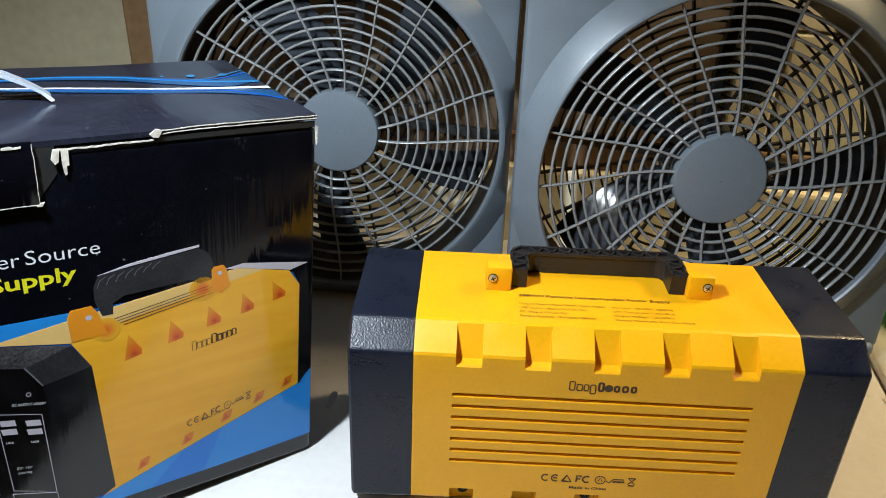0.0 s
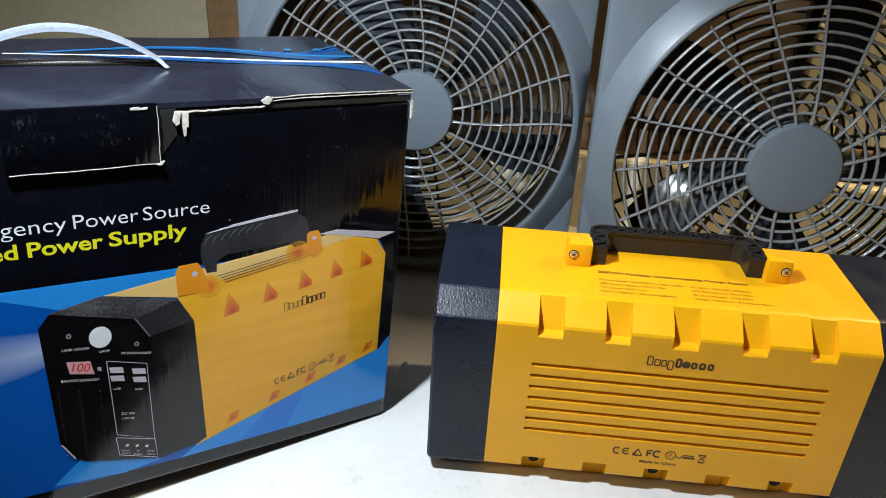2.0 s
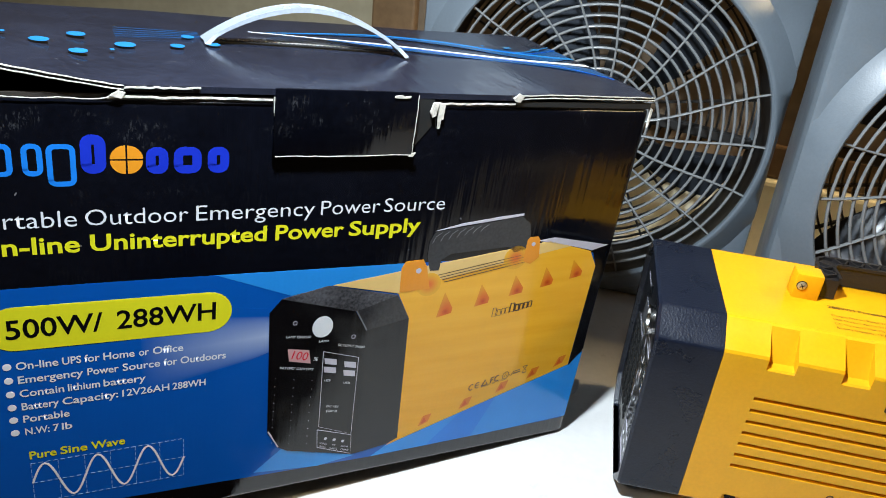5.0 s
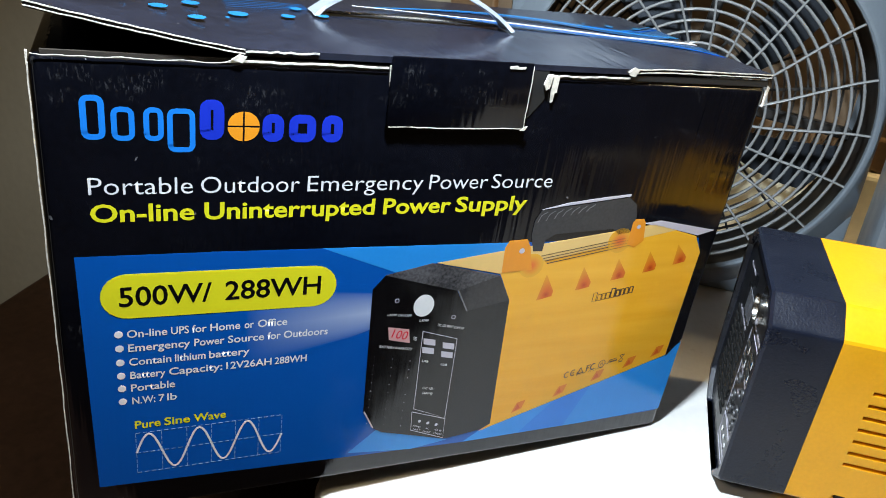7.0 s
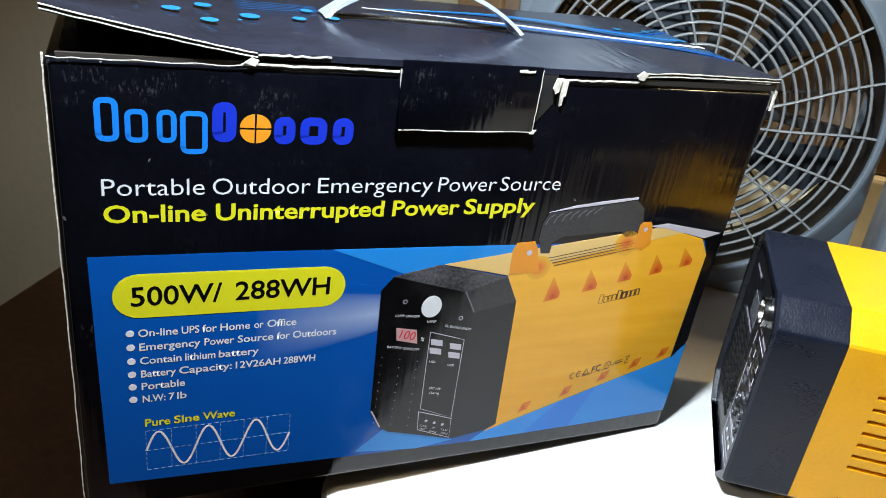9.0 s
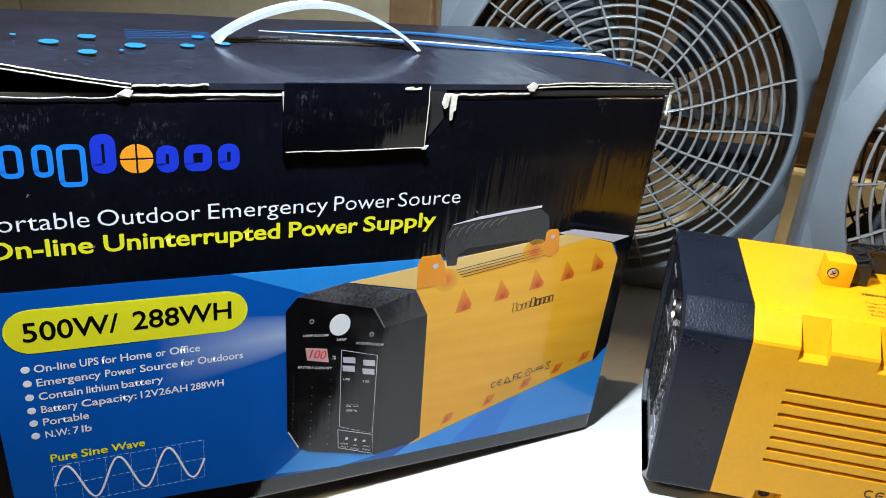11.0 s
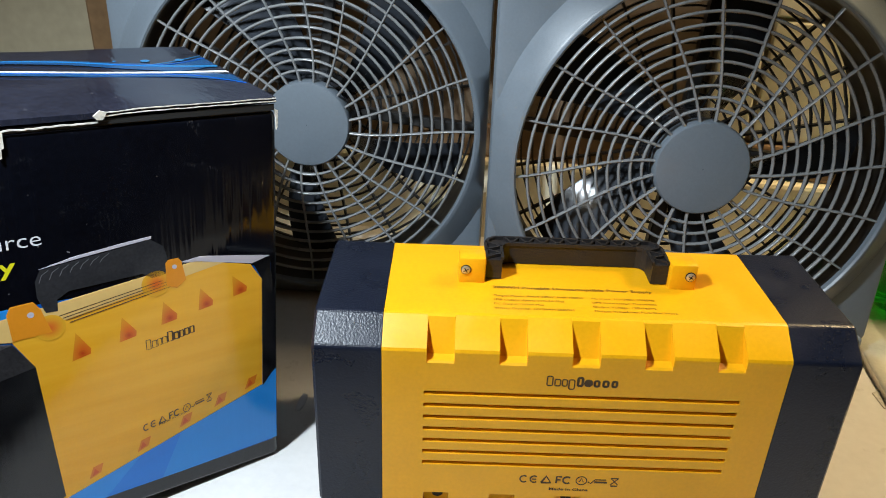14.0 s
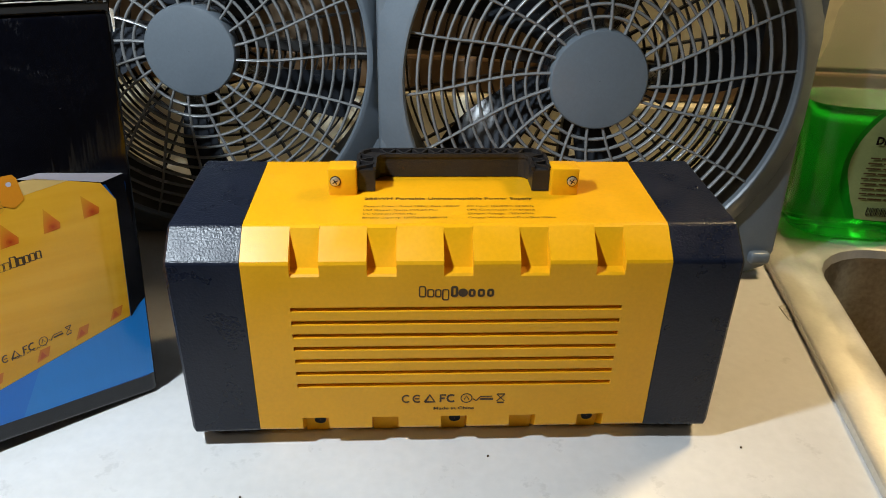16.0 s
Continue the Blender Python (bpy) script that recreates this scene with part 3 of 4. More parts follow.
    outer = [(-0.0497, 0.0525), (-0.0497, 0.0700), (-0.0480, 0.0755), (-0.0440, 0.0785), (0.0440, 0.0785), (0.0480, 0.0755), (0.0497, 0.0700), (0.0497, 0.0525)]
    inner = [(0.0410, 0.0525), (0.0410, 0.0670), (0.0390, 0.0700), (0.0360, 0.0712), (-0.0360, 0.0712), (-0.0390, 0.0700), (-0.0410, 0.0670), (-0.0410, 0.0525)]
    ring = outer + inner
    lo = [bm.verts.new((x, y, H + 0.0005)) for x, y in ring]
    hi = [bm.verts.new((x, y, H + 0.0120)) for x, y in ring]
    for i in range(len(ring)):
        j = (i + 1) % len(ring)
        bm.faces.new((lo[i], lo[j], hi[j], hi[i]))
    for i in range(7):
        for row, flip in ((lo, False), (hi, True)):
            f = (row[i], row[i + 1], row[14 - i], row[15 - i])
            bm.faces.new(f if flip else f[::-1])
    grip = part("handle", bm, HANDLE, top, "black plastic handle folded flat")
    rib = bmesh.new()

    def strut(a, b, w=0.0011, h0=H + 0.0119, h1=H + 0.0138):
        a, b = Vector(a), Vector(b)
        d = (b - a).normalized()
        q = Vector((-d.y, d.x)) * w / 2
        pts = [a + q, b + q, b - q, a - q]
        v0 = [rib.verts.new((p.x, p.y, h0)) for p in pts]
        v1 = [rib.verts.new((p.x, p.y, h1)) for p in pts]
        rib.faces.new(v1)
        for i in range(4):
            rib.faces.new((v0[i], v0[(i + 1) % 4], v1[(i + 1) % 4], v1[i]))

    for path in (outer, inner):
        for a, b in zip(path, path[1:]):
            strut(a, b, 0.0016)
    cells = 18
    for k in range(cells):
        x = -0.039 + 0.078 * k / cells
        strut((x, 0.0712 if k % 2 else 0.0785), (x + 0.078 / cells, 0.0785 if k % 2 else 0.0712))
    for s in (-1, 1):
        for k in range(4):
            y = 0.0535 + 0.0045 * k
            strut((s * (0.0410 if k % 2 else 0.0497), y), (s * (0.0497 if k % 2 else 0.0410), y + 0.0045))
    part("truss_ribs", rib, HANDLE, grip, "raised zigzag ribs")
    # writing on the top face
    lie = pose(0, 0, H + 0.0002, -90)

    def top_words(body, x0, x1, y, h, bold=0.0):
        words("printed_line", body, x0, x1, y, 0.0, INK_DARK, top, h, bold, m=lie)

    top_words("288WH Portable Uninterruptible Power Supply", -46, 40, 42.5, 2.6, 0.02)
    rows = ("Output Power: Rated 300W, Peak 1000W", "USB Output: 4ports 5V/5.2A Max", "DC Output:12V/6A Max", "Battery Capacity: 12V/26AH 288WH")
    for k, (r, w) in enumerate(zip(rows, (48, 37, 26, 41))):
        top_words(r, -46, -46 + w, 34.0 - k * 4.2, 1.9)
    rows = ("AC Input: 100-240V, 50/60Hz", "UPS Conversion Time<8ms", "Output Voltage: 120V/60Hz", "Output Waveform: Pure Sine Wave")
    for k, (r, w) in enumerate(zip(rows, (34, 34, 33, 43))):
        top_words(r, 5.5, 5.5 + w, 34.0 - k * 4.2, 1.9)
    # maker's mark as plain rounded shapes, approval marks, origin
    for x0, x1, z0, z1, w in ((-18.6, -15.8, 95.2, 101.0, 0.6), (-14.6, -11.8, 95.2, 99.2, 0.6), (-10.8, -8.4, 95.2, 99.2, 0.6), (-7.4, -4.6, 93.4, 99.2, 0.6), (-2.9, -0.6, 95.6, 100.6, 1.3), (5.6, 7.8, 95.6, 98.9, 1.2), (10.0, 12.4, 95.6, 98.9, 1.2), (14.6, 16.8, 95.6, 98.9, 1.2)):
        mark = bmesh.new()
        pts = rounded([(x0, z0), (x1, z0), (x1, z1), (x0, z1)], 0.9, 3)
        stroke(mark, pts + pts[:2], w, -0.0002, 0.0002)
        part("maker_shape", mark, INK_DARK, top)
    part("maker_disc", disc(bmesh.new(), 0.0024, 0.0974, 0.0023, -0.0002, 0.0002), INK_DARK, top)
    approval_marks("approval_mark", top, -0.0002, INK_DARK, lambda x, z: (x, z))
    words("printed_line", "Made in China", -11, 10.5, 24.6, -0.0002, INK_DARK, top, 1.9, 0.02)


power_station()


# ---- fans ----
def square_loop(half_w, z0, z1, r, n=96):
    """Points of a rounded rectangle by angle about the middle of the opening."""
    out = []
    for k in range(n):
        a = 2 * math.pi * k / n
        dx, dz = math.cos(a), math.sin(a)
        lo, hi = 0.0, 0.5
        for _ in range(30):
            mid = (lo + hi) / 2
            x, z = abs(dx * mid), dz * mid
            zz = (z - (z1 + z0) / 2)
            hx, hz = half_w - r, (z1 - z0) / 2 - r
            qx, qz = max(x - hx, 0), max(abs(zz) - hz, 0)
            inside = math.hypot(qx, qz) <= r
            lo, hi = (mid, hi) if inside else (lo, mid)
        out.append((dx * lo, dz * lo))
    return out


def fan(m, spin, blade_turn, margin, label):
    top = empty("box_fan", m, label, "fan", "box fans on the counter")
    W, B, T = 0.1525, -0.152, 0.162
    n = 96
    bm = bmesh.new()
    rows = [[(0.1475 * math.cos(2 * math.pi * k / n), 0.0, 0.1475 * math.sin(2 * math.pi * k / n)) for k in range(n)]]
    rows[0] = [(min(max(x, -W + 0.006), W - 0.006), y, max(z, B + 0.006)) for x, y, z in rows[0]]
    rows.append([(x, 0.0, z) for x, z in square_loop(W - 0.005, B + 0.005, T - 0.005, 0.016)])
    rows.append([(x, 0.0018, z) for x, z in square_loop(W - 0.0015, B + 0.0015, T - 0.0015, 0.018)])
    rows.append([(x, 0.006, z) for x, z in square_loop(W, B, T, 0.019)])
    rows.append([(x, 0.014, z) for x, z in square_loop(W - 0.001, B, T - 0.001, 0.019)])
    rows.append([(x, 0.066, z) for x, z in square_loop(W - 0.009, B, T - 0.014, 0.028)])
    rows.append([(x, 0.070, z) for x, z in square_loop(W - 0.010, B + 0.004, T - 0.018, 0.026)])
    rows.append([(0.1365 * math.cos(2 * math.pi * k / n), 0.070, 0.1365 * math.sin(2 * math.pi * k / n)) for k in range(n)])
    rows[:-1] = [[(min(x, (W - 0.004) * margin) if i == 0 else x * (margin if x > 0 else 1.0), y, z) for x, y, z in r] for i, r in enumerate(rows[:-1])]
    vs = [[bm.verts.new(p) for p in r] for r in rows]
    for a, b in zip(vs, vs[1:]):
        for k in range(n):
            bm.faces.new((a[k], a[(k + 1) % n], b[(k + 1) % n], b[k]))
    part("housing", bm, FAN_GREY, top, "blue-grey plastic housing", True)
    collar = lathe([(0.1560, 0.0012), (0.1550, 0.0002), (0.1386, -0.0124), (0.1370, -0.0134), (0.1354, -0.0136), (0.1341, -0.0122), (0.1338, -0.0080)], n)
    for v in collar.verts:
        v.co.x, v.co.z = min(max(v.co.x, 0.001 - W), W * margin - 0.001), max(v.co.z, B + 0.002)
    part("collar", collar, FAN_GREY, top, "raised round collar", True)
    part("shroud", lathe([(0.1339, -0.0080), (0.1352, 0.0), (0.1365, 0.010), (0.1368, 0.066), (0.1365, 0.070)], n), SHROUD_SHADED, top, "shroud round the blades, coloured as shade", True)
    # front guard
    dome = lambda r: 0.0015 - 0.0090 * ((r - 0.033) / 0.10) ** 1.6
    for k in range(11):
        r = 0.0425 + k * 0.0083
        y = dome(r)
        part("guard_ring", lathe([(r + 0.00118 * math.cos(radians(q)), y + 0.0002 + 0.0018 * math.sin(radians(q))) for q in range(0, 361, 30)], 72), GRILLE, top, smooth=True)
    sm = bmesh.new()
    prev = None
    for k in range(13):
        t = k / 12
        r = 0.033 + t * 0.1010
        a = 0.20 * math.sin(t * math.pi * 0.5) - 0.10
        y = dome(r)
        c = Vector((r * math.cos(a), 0, r * math.sin(a)))
        q = Vector((-math.sin(a), 0, math.cos(a))) * (0.00085 - 0.00015 * t)
        ring = [sm.verts.new(c + q * 1.35 * math.cos(radians(w)) + Vector((0, y - 0.0001 + 0.0021 * math.sin(radians(w)), 0))) for w in range(0, 360, 30)]
        if prev:
            for i in range(12):
                sm.faces.new((prev[i], prev[(i + 1) % 12], ring[(i + 1) % 12], ring[i]))
        else:
            sm.faces.new(ring)
        prev = ring
    sm.faces.new(prev[::-1])
    spoke = mesh_of(sm, "guard_spoke", GRILLE, True)
    for k in range(20):
        part("guard_spoke", spoke, GRILLE, top, m=pose(0, 0, 0, 0, 18 * k + spin, 0))
    part("hub_cap", lathe([(0.0003, -0.0030), (0.0305, -0.0030), (0.0332, -0.0024), (0.0343, -0.0008), (0.0343, 0.0120), (0.030, 0.014)], 64), FAN_GREY, top, "round plain hub cap", True)
    # motor, blades and rear guard
    part("motor", lathe([(0.0003, 0.016), (0.028, 0.016), (0.032, 0.020), (0.034, 0.056), (0.030, 0.062), (0.0003, 0.062)], 40), BLADE, top, smooth=True)
    bl = bmesh.new()
    grid = []
    for i in range(9):
        t = i / 8
        r = 0.030 + 0.097 * t
        span = 0.46 - 0.10 * t + 0.06 * math.sin(t * math.pi * 0.8)
        lead = 0.28 * t
        grid.append([bl.verts.new((r * math.cos(lead + span * (j / 6 - 0.5)), 0.037 - 0.016 * (j / 6 - 0.5) * 2 * (1 - 0.3 * t), r * math.sin(lead + span * (j / 6 - 0.5)))) for j in range(7)])
    for a, b in zip(grid, grid[1:]):
        for j in range(6):
            bl.faces.new((a[j], a[j + 1], b[j + 1], b[j]))
    r = bmesh.ops.extrude_face_region(bl, geom=list(bl.faces))
    for v in [g for g in r["geom"] if isinstance(g, bmesh.types.BMVert)]:
        v.co.y += 0.0018
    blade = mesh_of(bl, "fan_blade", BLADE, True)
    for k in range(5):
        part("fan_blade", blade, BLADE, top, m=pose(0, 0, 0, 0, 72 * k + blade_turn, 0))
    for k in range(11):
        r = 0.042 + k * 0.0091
        part("rear_ring", lathe([(r - 0.0008, 0.0668), (r + 0.0008, 0.0668), (r + 0.0008, 0.0694), (r - 0.0008, 0.0694), (r - 0.0008, 0.0668)], 48), REAR_SHADED, top)
    rear = mesh_of(box_bm(0.030, 0.1375, 0.0655, 0.0700, -0.0009, 0.0009), "rear_spoke", REAR_SHADED)
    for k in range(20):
        part("rear_spoke", rear, REAR_SHADED, top, m=pose(0, 0, 0, 0, 18 * k + 8, 0))
    strut = mesh_of(box_bm(0.028, 0.1372, 0.0580, 0.0690, -0.0045, 0.0045, 0.0012, 1), "motor_strut", REAR_SHADED)
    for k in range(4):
        part("motor_strut", strut, REAR_SHADED, top, "broad motor strut, darkened to a silhouette", m=pose(0, 0, 0, 0, 90 * k + 6, 0))
    for s in (-1, 1):
        part("foot_latch", box_bm(s * 0.139 - 0.008, s * 0.139 + 0.008, -0.0060, 0.004, B + 0.011, B + 0.021, 0.003, 3), FAN_GREY, top, smooth=True)
    return top


fan(pose(0.192, 0.5285, 0.1472, -3.5, 0, 0.0) @ Matrix.Scale(0.968, 4), 2.0, 11.0, 1.0, "blue-grey plastic box fan standing beside the sink")
fan(pose(-0.0940, 0.5970, 0.1472, -3.0, 0, -2.0) @ Matrix.Scale(0.968, 4), 5.0, 35.0, 0.945, "blue-grey plastic box fan standing behind the black carton")


# ---- the carton ----
CARTON = Matrix.Translation((-0.083, 0.393, 0.0003)) @ pose(0, 0, 0, 0, 0, 36.3) @ pose(0, 0, 0, 0, 3.8, 0)


rnd_edge = random.Random(6)


def carton():
    top = empty("carton", CARTON, "black glossy printed product carton with white strap handle", "box")
    W, H, D = 0.328, 0.2225, 0.138
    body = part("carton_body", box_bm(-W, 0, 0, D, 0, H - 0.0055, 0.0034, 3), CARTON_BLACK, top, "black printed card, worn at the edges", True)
    bm = bmesh.new()
    cols, rows_y = 41, 12

    def lid_z(x, y):
        front = max(0.0, 1 - y / (D * 0.9))
        lift = 0.0125 * min(max((-0.256 - x) / 0.072, 0.0), 1.0) ** 1.1 * front
        return H + lift + 0.0012 * min(max((x + 0.085) / 0.02, 0.0), 1.0) * front + 0.0004 * math.sin(x * 60) * math.sin(y * 40)

    for dz, flip in ((0.0, False), (-0.0026, True)):
        g = [[bm.verts.new((-W + 0.0005 + (W - 0.001) * i / (cols - 1), -0.0004 + (D - 0.0006) * j / (rows_y - 1), lid_z(-W + W * i / (cols - 1), D * j / (rows_y - 1)) + dz)) for j in range(rows_y)] for i in range(cols)]
        for i in range(cols - 1):
            for j in range(rows_y - 1):
                f = (g[i][j], g[i + 1][j], g[i + 1][j + 1], g[i][j + 1])
                bm.faces.new(f if not flip else f[::-1])
        if flip:
            rim0, rim1 = upper, [p[0] for p in g] + g[-1][1:] + [p[-1] for p in g[:-1]][::-1] + g[0][1:-1][::-1]
            for i in range(len(rim0)):
                j = (i + 1) % len(rim0)
                bm.faces.new((rim0[i], rim0[j], rim1[j], rim1[i]))
        else:
            upper = [p[0] for p in g] + g[-1][1:] + [p[-1] for p in g[:-1]][::-1] + g[0][1:-1][::-1]
    lid = part("lid", bm, CARTON_LID_SHEEN, top, "black glossy lid, colour raised for sheen, with one lifted corner", True)
    for x0, x1 in ((-0.3275, -0.256), (-0.084, -0.0005)):
        pts = [(x0 + (x1 - x0) * k / 20) for k in range(21)]
        for z_off, w in ((-0.0004, 0.45), (-0.0019, 0.4)):
            edge = stroke(bmesh.new(), [(x * 1000, (lid_z(x, 0.0) + z_off) * 1000 + rnd_edge.uniform(-0.15, 0.15)) for x in pts], w, -0.0008, 0.0004)
            part("lid_cut_edge", edge, CARD_EDGE, lid, "cut cream card edge")
    # inner flap seen through the lifted corner, painted as dark as the shaded gap
    part("inside_liner", box_bm(-W + 0.004, -0.004, 0.0012, 0.0030, H - 0.02, H - 0.0042), SHADED_LINER, top, "inner flap darkened as the gap's shade")
    # tab tucked over the front
    part("lid_tab", box_bm(-0.1990, -0.1352, -0.0022, -0.0003, 0.1938, H + 0.0006, 0.0006, 2), CARTON_BLACK, top, "glossy black closing tab", True)
    part("tab_slot", flat([(-135, 196), (-126.5, 207), (-126.5, 220), (-135, 221)], -0.0003, 0.0004), HOLE, top)
    rnd = random.Random(2)

    def ragged(a, b, w, n, y=-0.0006):
        pts = [(a[0] + (b[0] - a[0]) * k / n + rnd.uniform(-0.2, 0.2), a[1] + (b[1] - a[1]) * k / n + rnd.uniform(-0.3, 0.3)) for k in range(n + 1)]
        part("worn_edge", stroke(bmesh.new(), pts, w, y, 0.0005), CARD_EDGE, top, "torn white card along a worn edge")

    ragged((-327, 217.0), (-262, 217.0), 0.22, 16)
    ragged((-262, 217.6), (-200, 218.0), 0.8, 16)
    ragged((-256, 221.6), (-228, 222.0), 0.6, 12, -0.0012)
    ragged((-126, 217.6), (-84, 218.4), 0.7, 26)
    ragged((-198.6, 219), (-198.0, 208), 1.4, 5)
    ragged((-198, 193.9), (-136, 193.9), 0.3, 14, -0.0024)
    ragged((-135.3, 194), (-135.3, 222), 0.28, 8, -0.0024)
    part("torn_flake", flat([(-128.6, 214), (-127.4, 218.4), (-124.8, 218.6), (-125.6, 212.6), (-127.2, 211.6)], -0.0018, 0.0010), CARD_EDGE, top, "torn white card flake")
    part("torn_flake", flat([(-124.4, 218.4), (-121.2, 218.0), (-121.4, 210.6), (-122.4, 210.4), (-122.6, 206.4), (-123.6, 206.0), (-124.2, 211)], -0.0012, 0.0008), CARD_EDGE, top, "torn white card flake")
    part("torn_flake", flat([(-136.8, 193.2), (-134.6, 193.2), (-133.4, 195.2), (-135.2, 194.8)], -0.0026, 0.0006), CARD_EDGE, top, "torn white card flake")
    part("torn_flake", flat([(-86, 221.2), (-83, 223.6), (-80, 222.6), (-82, 219.4), (-84.6, 219.6)], -0.0012, 0.0008), CARD_EDGE, top, "torn white card flake")
    part("torn_flake", flat([(-261, 218.4), (-258, 220.5), (-255.4, 219.6), (-257, 217.2)], -0.0012, 0.0008), CARD_EDGE, top, "torn white card flake")
    part("torn_flake", flat([(-147, 221.4), (-143.6, 221.9), (-142.4, 221.2), (-139.4, 221.6), (-139.6, 220.6), (-143, 220.4), (-147, 220.5)], -0.0026, 0.0004), CARD_EDGE, top, "torn white card flake")
    part("torn_flake", flat([(-1.2, 218), (0.5, 217), (0.5, 209), (-0.3, 207), (-0.6, 213)], -0.0004, 0.0012), CARD_EDGE, top, "torn white card flake")
    ragged((-328.0, 214), (-328.0, 2), 0.45, 30, -0.0003)
    part("torn_flake", flat([(-328.3, 218), (-327.6, 218), (-327.8, 215), (-328.3, 213)], -0.0004, 0.0020), CARD_EDGE, top, "torn white card flake")
    gap = bmesh.new()
    flat([(-83, 217.2), (-1.5, 217.2), (-1.5, 220.4), (-83, 219.6)], -0.0002, 0.0004, gap)
    part("lid_gap", gap, HOLE, top)

    def layer(k):
        return -0.00008 - 0.00005 * k

    def plate(name, pts, k, mat, label=""):
        return part(name, flat(pts, layer(k), 0.0002), mat, top, label)

    # blue field
    plate("printed_panel", [(-319, 138.4), (-264, 138.0), (-124, 135.6), (-4, 133), (-4, 13.2), (-60, 12.0), (-134, 11.4), (-197, 13.4), (-317, 18.2)], 0, INK_BLUE, "blue printed field")
    plate("printed_panel", [(-221, 137.3), (-124, 135.6), (-130, 131), (-166, 126.8), (-186, 123)], 1, INK_SKY)
    plate("printed_panel", [(-186, 29), (-144, 15), (-165, 12.2), (-200, 16)], 1, INK_SKY)
    plate("printed_panel", [(-125.4, 17.8), (-10.2, 55.4), (-1.6, 64), (-1.6, 14.0), (-60, 12.2), (-134, 11.6)], 1, INK_SKY, "lighter blue printed wedge")
    plate("printed_panel", [(-80, 32.6), (-58, 39.6), (-70, 12.4), (-100, 11.8)], 2, INK_AZURE)
    # beam of the pictured lamp
    plate("printed_beam", [(-172, 109), (-196, 117), (-216, 120), (-256, 122), (-262, 76), (-230, 80), (-196, 92), (-172, 99)], 1, INK_BEAM, "soft pale beam printed on blue")
    # pictured power unit
    plate("pictured_body", [(-166, 126.8), (-132, 131.4), (-45, 142.5), (-15.7, 134.4), (-9.5, 124.3), (-10.2, 55.4), (-125.4, 17.8), (-119, 21.9), (-123, 102.9), (-131, 118.6)], 3, INK_AMBER, "printed orange body")
    plate("pictured_top", [(-166, 126.8), (-132, 131.4), (-112, 134), (-45, 142.5), (-30, 138.6), (-112, 124.0), (-131, 118.8)], 4, INK_AMBER_LIGHT)
    plate("pictured_top", [(-52.6, 143.3), (-42, 144.6), (-4.5, 137.6), (-15, 134.8), (-30, 138.6)], 4, INK_LILAC)
    plate("pictured_cap", [(-14.4, 135), (-4.5, 137.6), (-1.6, 66), (-9.8, 54.6), (-9.5, 124.3)], 4, INK_BLACK)
    plate("pictured_cap", [(-190.6, 121.7), (-168, 126.8), (-131, 117.6), (-152.4, 110.4)], 4, INK_CAP, "printed speckled grey cap")
    plate("pictured_cap", [(-152.4, 110.4), (-131, 117.6), (-123, 102.9), (-145.9, 98.3)], 5, INK_BEVEL)
    plate("pictured_edge", [(-152.6, 110.6), (-151.9, 110.7), (-145.5, 98.6), (-146.2, 98.3)], 7, INK_MID)
    plate("pictured_edge", [(-193.9, 42.4), (-193.2, 42.6), (-187.6, 31.2), (-188.2, 30.9)], 7, INK_LILAC)
    plate("pictured_cap", [(-145.9, 98.3), (-123, 102.9), (-119, 21.9), (-125.5, 18.7), (-144, 16.2), (-150, 60)], 4, INK_GREY)
    plate("pictured_panel", [(-196.2, 114.6), (-190.6, 121.7), (-152.9, 110.6), (-145.9, 98.3), (-144, 16.2), (-148, 16.9), (-183, 27.4), (-188, 30.9), (-194, 42.2)], 6, INK_BLACK, "printed black control panel")
    def slanted(body, x0, x1, base, h, ang, k, mat=INK_WHITE):
        words("printed_line", body, 0, x1 - x0, 0, 0, mat, top, h, m=pose(x0 / 1000, layer(k), base / 1000, 0, -ang, 0))

    lamp = disc(bmesh.new(), -0.1694, 0.1036, 0.0062, layer(7), 0.0002, 28, 0.85)
    part("pictured_lamp", lamp, INK_WHITE, top)
    plate("pictured_display", [(-186.2, 92.8), (-175.3, 90.6), (-174, 82.3), (-185.2, 85.4)], 7, INK_PINK)
    words("pictured_digits", "100", 0, 8.2, 0, 0, INK_LED, top, 5.0, m=pose(-0.1842, layer(8), 0.0868, 0, 16, 0))
    slanted("%", -172.8, -170.6, 84.0, 2.2, -14, 7)
    lines = bmesh.new()
    stroke(lines, [(-167.8, 88.6), (-148.5, 82.1), (-147.6, 31.2), (-166.5, 40), (-167.8, 88.6)], 0.35, layer(7), 0.0002)
    stroke(lines, [(-167.2, 38.1), (-147.4, 30.4), (-146.7, 17.0), (-166.3, 25.7), (-167.2, 38.1)], 0.35, layer(7), 0.0002)
    for x, z, g in ((-167, 80.4, 0), (-167, 75.2, 0), (-156.2, 76.8, 0), (-156.2, 71.4, 0)):
        flat([(x, z + 4), (x + 6.6, z + 2.4), (x + 7.0, z - 1.2), (x + 0.6, z + 0.4)], layer(7), 0.0002, lines)
    for x, z in ((-162, 31), (-157, 29), (-152, 27)):
        disc(lines, x / 1000, z / 1000, 0.0009, layer(7), 0.0002, 12)
    for x, z in ((-183.5, 107.5), (-152.6, 95.5)):
        stroke(lines, [(x + 1.0 * math.cos(a), z + 1.1 * math.sin(a)) for a in [k * math.pi / 6 for k in range(13)]], 0.3, layer(7), 0.0002)
    for k in range(9):
        for x in (-191.5, -182, -172.5):
            disc(lines, x / 1000, (76 - k * 5.2 - (x + 191) * 0.25) / 1000, 0.0002, layer(7), 0.0002, 6)
    part("pictured_port_area", lines, INK_LILAC, top)
